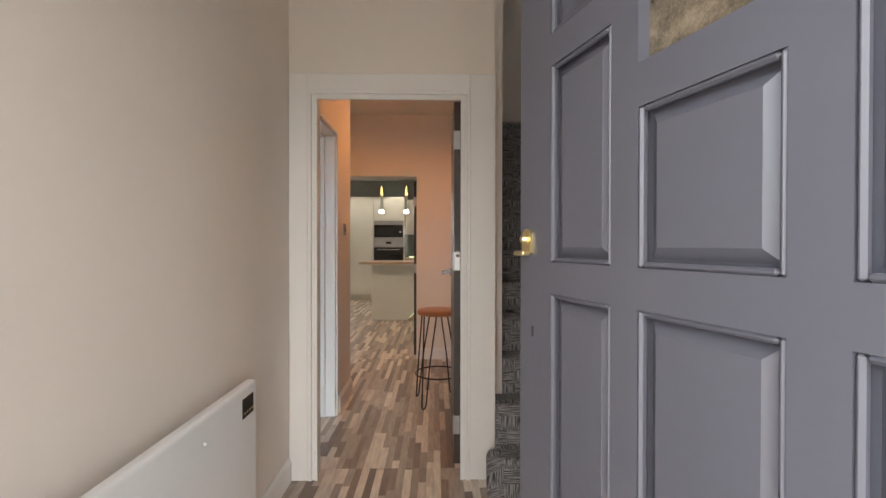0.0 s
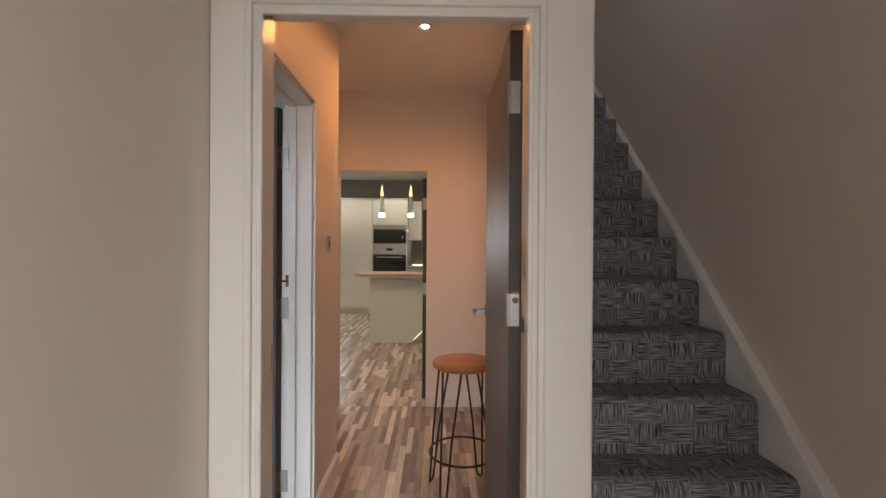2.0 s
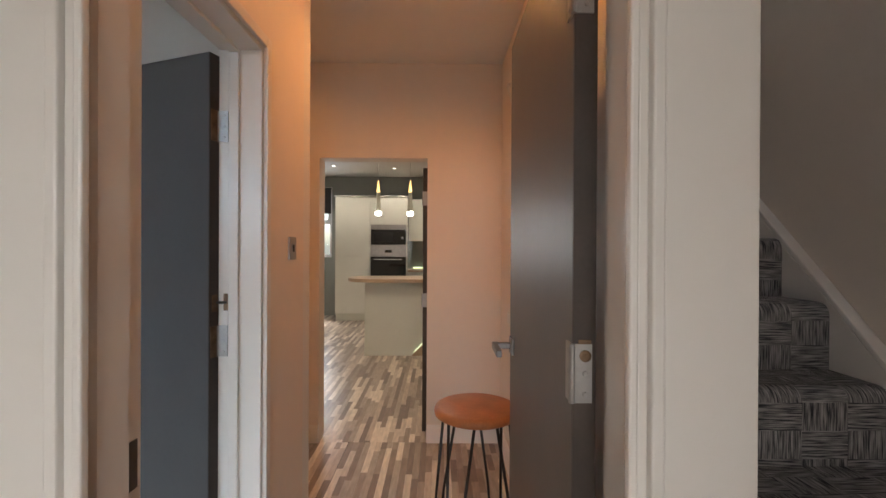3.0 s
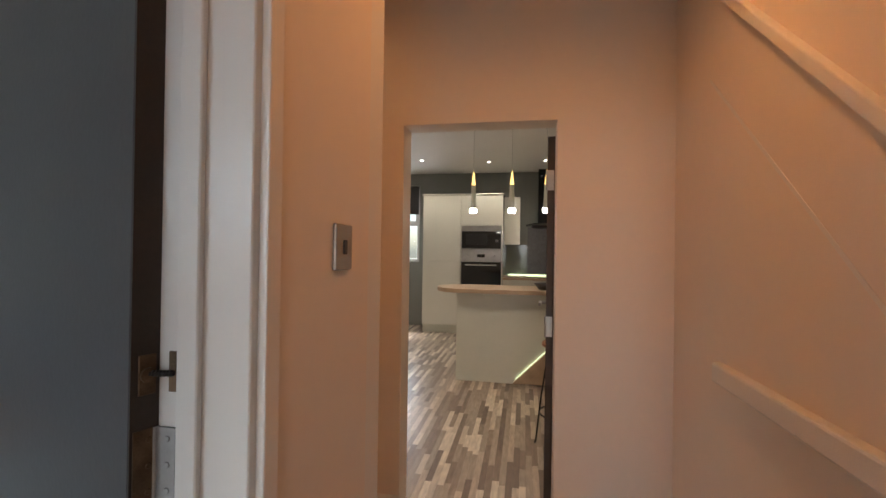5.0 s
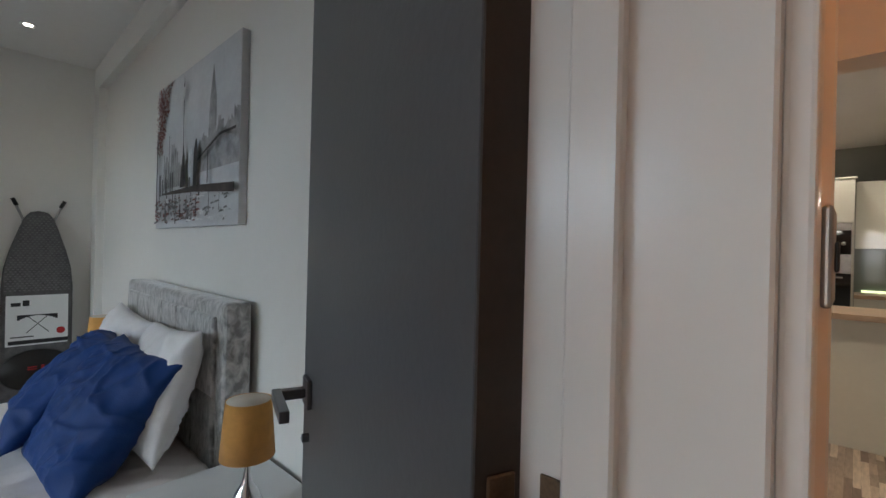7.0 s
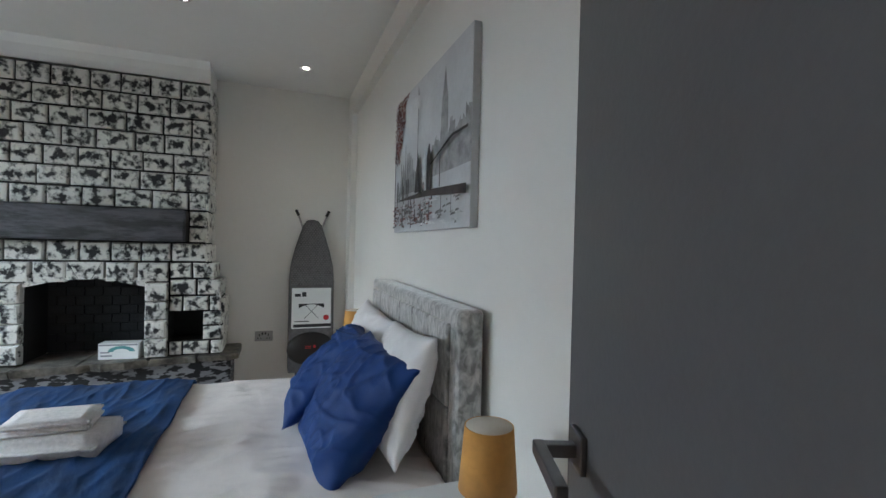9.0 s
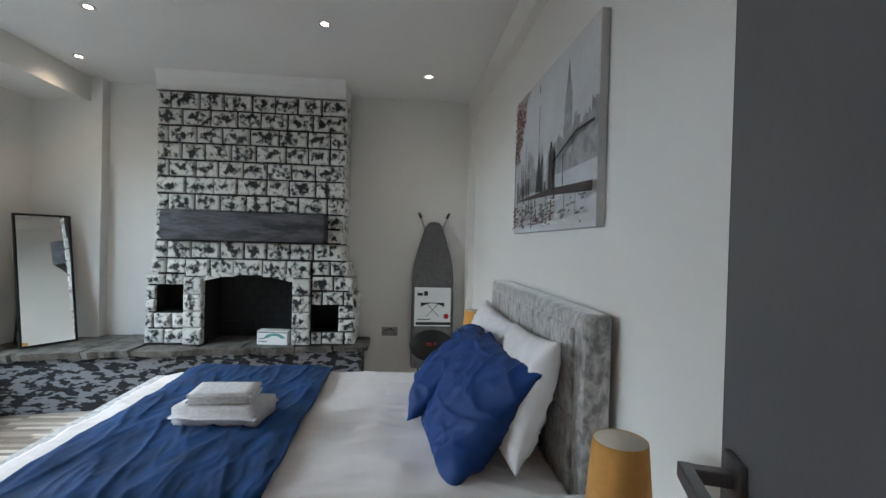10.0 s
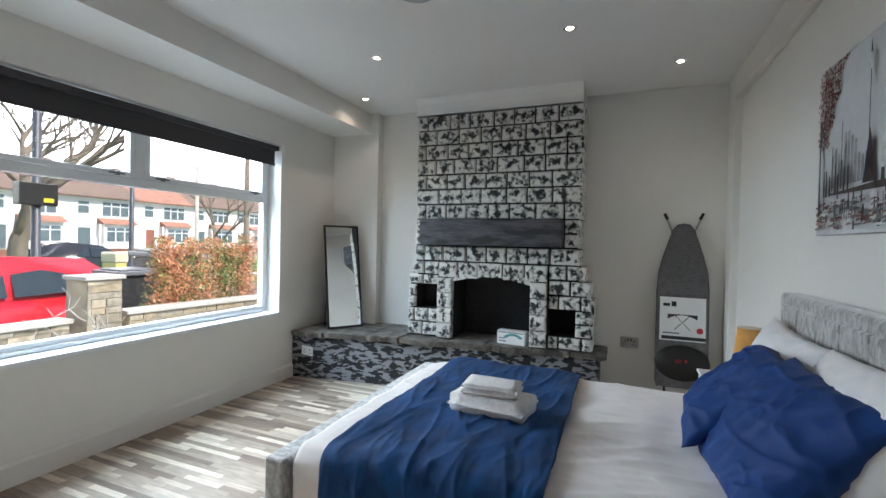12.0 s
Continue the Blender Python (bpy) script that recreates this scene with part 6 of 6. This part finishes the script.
def wheelie_bin(m):
    th = thing("wheelie_bin", m, "black wheelie bin with flat lid on the pavement", "bin")
    bm = bmesh.new()
    box(bm, -0.24, 0.24, -0.27, 0.27, 0.08, 0.98)
    for v in bm.verts:
        if v.co.z < 0.5:
            v.co.x *= 0.82
            v.co.y *= 0.82
    bmesh.ops.bevel(bm, geom=list(bm.edges), offset=0.02, segments=2, affect="EDGES")
    part("body", bm, M_BIN, th)
    part("lid", boxes((-0.27, 0.27, -0.30, 0.32, 0.985, 1.04), (-0.22, 0.22, -0.25, 0.25, 1.04, 1.065), bevel=0.012), mat("grey_bin_lid", (0.12, 0.13, 0.15), 0.4, var=0.1), th, "grey bin lid")
    for s in (-1, 1):
        part("wheel", lathe(bmesh.new(), [(0.0, -0.03), (0.09, -0.03), (0.10, 0.0), (0.09, 0.03), (0.0, 0.03)], 18, pose(s * 0.22, -0.24, 0.10, 0, 90)), M_TYRE, th)
    return th


wb = wheelie_bin(pose(-5.55, -4.55, GZ + 0.01, 0, 0, 175) @ Matrix.Scale(1.22, 4))
copy_thing(wb, pose(-6.25, -4.65, GZ + 0.01, 0, 0, 170) @ Matrix.Scale(1.22, 4))


def car(m, paint, label):
    """A five-door hatchback along x."""
    th = thing("parked_car", m, label, "car")
    prof = [(-2.0, 0.25), (2.0, 0.25), (2.05, 0.60), (1.95, 0.72), (1.05, 0.90), (0.35, 1.38), (-0.25, 1.46), (-1.2, 1.42), (-1.75, 1.02), (-2.02, 0.88), (-2.08, 0.5)]
    bm = prism(bmesh.new(), prof, -0.85, 0.85, Matrix(((1, 0, 0, 0), (0, 0, -1, 0), (0, 1, 0, 0), (0, 0, 0, 1))))
    for v in bm.verts:
        if v.co.z > 1.1:
            v.co.y *= 0.76
    bmesh.ops.bevel(bm, geom=[e for e in bm.edges], offset=0.05, segments=3, affect="EDGES")
    part("body", bm, paint, th, "", True)
    for s in (-1, 1):
        for q in ([(0.92, 0.92), (0.32, 1.33), (-0.18, 1.38), (-0.18, 0.94)], [(-0.26, 0.94), (-0.26, 1.38), (-1.0, 1.35), (-1.02, 0.96)], [(-1.10, 0.97), (-1.08, 1.33), (-1.22, 1.31), (-1.62, 1.0)]):
            bm = bmesh.new()
            vs = [bm.verts.new((x, s * (0.862 - max(0, (z - 0.9)) * 0.43), z)) for x, z in q]
            vs2 = [bm.verts.new((v.co.x, v.co.y - s * 0.03, v.co.z)) for v in vs]
            bm.faces.new(vs), bm.faces.new(vs2)
            for i in range(4):
                bm.faces.new((vs[i], vs[(i + 1) % 4], vs2[(i + 1) % 4], vs2[i]))
            part("window", bm, M_CARWIN, th)
        for x in (-1.25, 1.25):
            w = part("wheel", lathe(bmesh.new(), [(0.0, -0.10), (0.20, -0.10), (0.31, -0.09), (0.32, 0.0), (0.31, 0.09), (0.20, 0.10), (0.0, 0.10)], 24, pose(x, s * 0.79, 0.32, 90)), M_TYRE, th)
            part("rim", lathe(bmesh.new(), [(0.0, 0.03), (0.19, 0.02), (0.20, 0.0)], 18, pose(x, s * 0.895, 0.32, -90 * s)), M_STEEL, w)
    return th


car(pose(-4.15, -6.0, GZ - 0.02, 0, 0, 0), M_CARRED, "bright red hatchback parked by the kerb")
car(pose(-12.5, -18.2, GZ - 0.02, 0, 0, 180), mat("black_car_paint", (0.02, 0.02, 0.025), 0.2, var=0.05, coat=0.6), "dark car parked on the far side")


def post(x, y, h, r, material, label, box_z=None):
    th = thing("street_post", pose(x, y, GZ), label, "street post")
    part("shaft", tube(bmesh.new(), [(0, 0, 0), (0, 0, 1.1), (0, 0, 1.15), (0, 0, h)], [r * 1.6, r * 1.6, r, r * 0.7], 12), material, th, "", True)
    if box_z:
        part("signal_box", boxes((-0.30, 0.30, -0.12, 0.12, box_z, box_z + 0.42), bevel=0.02), M_BLACK, th, "black signal cabinet")
        part("plate", boxes((-0.22, -0.06, 0.12, 0.13, box_z + 0.06, box_z + 0.14)), mat("yellow_plate", (0.6, 0.5, 0.03), 0.5), th, "small yellow plate")


post(-5.75, -7.5, 8.0, 0.075, M_POST, "dark blue-grey street lamp post with signal box", 2.35)
post(-8.6, -9.2, 8.0, 0.06, M_POST, "slim dark street lamp post")
post(-15.2, -15.0, 5.0, 0.09, M_CONC, "pale concrete post on the green")
post(-19.5, -16.5, 9.0, 0.16, M_BARK, "wooden telegraph pole on the green")


def tree(x, y, h, r, seed, label):
    """A leafless tree: forked trunk and limbs that taper to twigs."""
    rr = random.Random(seed)
    th = thing("bare_tree", pose(x, y, GZ), label, "tree")
    bm = bmesh.new()
    bt = bmesh.new()

    def grow(p, d, ln, rad, depth):
        q = [p]
        for _ in range(4):
            d = (d + Vector((rr.uniform(-1, 1), rr.uniform(-1, 1), rr.uniform(-0.3, 0.6))) * 0.17).normalized()
            q.append(q[-1] + d * ln / 4)
        tube(bm if depth < 2 else bt, q, [rad * (1 - 0.12 * i) for i in range(5)], 7 if depth < 2 else 4)
        if depth < 5:
            for _ in range(3 if depth else 4):
                nd = (d + Vector((rr.uniform(-1, 1), rr.uniform(-1, 1), rr.uniform(-0.2, 0.8))) * 0.85).normalized()
                grow(q[rr.choice((2, 3, 4))], nd, ln * rr.uniform(0.55, 0.8), rad * 0.55, depth + 1)

    grow(Vector((0, 0, 0)), Vector((0, 0, 1)), h * 0.38, r, 0)
    part("trunk", bm, M_BARK, th, "", True)
    part("twigs", bt, M_BARK, th)


tree(-8.3, -14.0, 8.5, 0.30, 3, "large leafless street tree on the green")
tree(-17.0, -16.0, 6.5, 0.12, 8, "young leafless tree on the green")
tree(-30.0, -24.0, 8.0, 0.2, 12, "leafless tree before the terrace")
for i in range(8):
    th = thing("bollard", pose(-4 - 2.2 * i, -12.2, GZ - 0.03), "short dark wooden bollard on the verge", "bollard", "verge bollards")
    part("post", boxes((-0.08, 0.08, -0.08, 0.08, 0, 0.62), bevel=0.015, seg=1), M_POST, th)
gb = thing("grit_bin", pose(-10.7, -12.7, GZ - 0.03), "pale yellow grit bin on the verge", "grit bin")
part("body", boxes((-0.55, 0.55, -0.35, 0.35, 0, 0.95), bevel=0.03), mat("yellow_plastic", (0.55, 0.45, 0.16), 0.5, var=0.08), gb)
part("lid", boxes((-0.58, 0.58, -0.38, 0.38, 0.95, 1.30), bevel=0.06), mat("cream_plastic", (0.55, 0.50, 0.36), 0.5, var=0.08), gb)


def house(m, roofmat, k):
    """One white rendered terrace house with a two-storey bay, seen from the road (+y side)."""
    th = thing("terrace_house", m, "white rendered terrace house with tiled roof and bay", "house", "terrace houses")
    W, H = 6.2, 5.3
    part("wall", boxes((-W / 2, W / 2, -7, 0, 0, H)), M_RENDER, th)
    bm = prism(bmesh.new(), [(0.45, H - 0.1), (-3.5, H + 2.3), (-7.45, H - 0.1), (-7.45, H - 0.25), (0.45, H - 0.25)], -W / 2, W / 2, M_YZ)
    rf = part("roof", bm, roofmat, th)
    part("chimney", boxes((W / 2 - 0.5, W / 2 + 0.3, -3.9, -3.1, H + 1.5, H + 3.3)), M_BRICKR, rf)
    part("bay", boxes((-2.6, 0.3, 0, 0.7, 0, 2.55)), M_RENDER, th)
    part("bay_roof", prism(bmesh.new(), [(0, 2.56), (1.0, 2.56), (0.9, 2.70), (0.0, 3.15)], -2.8, 0.5, M_YZ), M_ROOFR, th)

    def win(x0, x1, z0, z1, y, n_):
        w = part("window", boxes((x0, x1, y, y + 0.06, z0, z1)), M_UPVC, th)
        for i in range(n_):
            a, b = x0 + (x1 - x0) * i / n_ + 0.06, x0 + (x1 - x0) * (i + 1) / n_ - 0.06
            part("pane", boxes((a, b, y + 0.06, y + 0.075, z0 + 0.06, z1 - 0.45)), M_PANE, w)
            part("pane", boxes((a, b, y + 0.06, y + 0.075, z1 - 0.37, z1 - 0.06)), M_PANE, w)

    win(-2.4, 0.1, 0.85, 2.3, 0.70, 3)
    win(-2.4, 0.1, 3.35, 4.75, 0.0, 3)
    win(1.2, 2.2, 3.5, 4.7, 0.0, 1)
    part("door", boxes((1.1, 2.1, 0, 0.06, 0.1, 2.2)), M_PANE if k % 2 else M_BRICKR, th)
    part("porch_post", boxes((0.65, 0.8, 0.75, 0.9, 0, 2.56)), M_RENDER, th)
    part("porch_post", boxes((2.6, 2.75, 0.75, 0.9, 0, 2.56)), M_RENDER, th)
    return th


hA = house(pose(-16, -44, GZ + 0.3), M_ROOFR, 0)
hB = house(pose(-22.2, -44, GZ + 0.3), M_ROOF, 1)
for i in range(2, 10):
    copy_thing(hB if i % 3 else hA, pose(-16 - 6.2 * i, -44 - 0.25 * max(0, i - 4) ** 2, GZ + 0.3, 0, 0, 0 if i < 5 else 3 * (i - 4)))
copy_thing(hB, pose(-9.8, -44, GZ + 0.3))
th = thing("forecourt_wall", None, "low red brick wall before the terrace", "garden wall")
part("wall", boxes((-75, -5, -39.2, -39.0, GZ - 0.05, GZ + 0.60)), M_BRICKR, th)
part("coping", boxes((-75.1, -4.9, -39.25, -38.95, GZ + 0.60, GZ + 0.67)), M_CONC, th)
bm = bmesh.new()
prism(bm, [(-75, GZ - 0.1), (-5, GZ - 0.1), (-5, GZ + 0.3), (-75, GZ + 0.3)], 39.2, 60, Matrix(((1, 0, 0, 0), (0, 0, -1, 0), (0, 1, 0, 0), (0, 0, 0, 1))))
solid("forecourts", bm, M_PAVE, "raised paved forecourts before the terrace", "pavement", S)

for ob in list(pic.children) + list(ib.children) + list(card.children):
    if ob.name.startswith(("painted", "print", "dots")):
        ob["kind"] = "stuff"
# bright hazy sky far beyond the terrace
sky_glow = bpy.data.materials.new("bright_haze")
sky_glow.use_nodes = True
b_ = sky_glow.node_tree.nodes["Principled BSDF"]
b_.inputs["Base Color"].default_value = (0, 0, 0, 1)
b_.inputs["Emission Color"].default_value, b_.inputs["Emission Strength"].default_value = (0.93, 0.97, 1.0, 1), 3.0
solid("backdrop", boxes((-500, 300, -401, -400, -5, 300)), sky_glow, "bright white hazy sky in the distance", "sky", S)

# ---- floor strips ----
rf_ = random.Random(5)
SW = 0.038


def strips(x0, x1, y0, y1):
    """Rows of short strips that run along y, with staggered ends."""
    x = x0
    while x < x1 - 0.01:
        y = y0 - rf_.uniform(0, 0.3)
        while y < y1:
            ln = rf_.choice((0.20, 0.26, 0.32, 0.40, 0.50, 0.60))
            a, b = max(y, y0), min(y + ln, y1)
            if b - a > 0.02:
                yield x, min(x + SW, x1), a, b
            y += ln
        x += SW


floor = bpy.data.objects["floor"]
near, rest = [], []
for reg in ((XL + 0.016, 0.300, 2.37, KY0), (XL + 0.016, 1.05, 0.0, 2.37), (-5.0, 3.2, KY0, 10.25), (-4.94, XL + 0.016, YS, 3.52), (-1.65, XL + 0.016, 3.61, KY0)):
    for q in strips(*reg):
        (near if reg[3] == KY0 and reg[0] > -0.8 and 2.4 < q[2] < 4.6 and -0.66 < q[0] < 0.2 and len(near) < 300 else rest).append(q)
meshes = {}
for x0, x1, y0, y1 in near:
    key = (round(x1 - x0, 3), round(y1 - y0, 3))
    if key not in meshes:
        meshes[key] = finish(boxes((0.0003, x1 - x0 - 0.0003, 0.0004, y1 - y0 - 0.0004, -0.004, 0)), "plank", M_PLANK)
    ob = new("plank", meshes[key])
    ob.location = (x0, y0, 0)
    ob.parent = floor
verts, faces = [], []
for x0, x1, y0, y1 in rest:
    k = len(verts)
    a, b, c, d_ = x0 + 0.0003, x1 - 0.0003, y0 + 0.0004, y1 - 0.0004
    verts += [(a, c, 0), (b, c, 0), (b, d_, 0), (a, d_, 0), (a, c, -0.004), (b, c, -0.004), (b, d_, -0.004), (a, d_, -0.004)]
    faces += [(k, k + 1, k + 2, k + 3), (k, k + 4, k + 5, k + 1), (k + 1, k + 5, k + 6, k + 2), (k + 2, k + 6, k + 7, k + 3), (k + 3, k + 7, k + 4, k)]
me = bpy.data.meshes.new("planks")
me.from_pydata(verts, [], faces)
me.materials.append(M_PLANK)
pk = new("planks", me)
pk.parent = floor
pk["kind"] = "stuff"
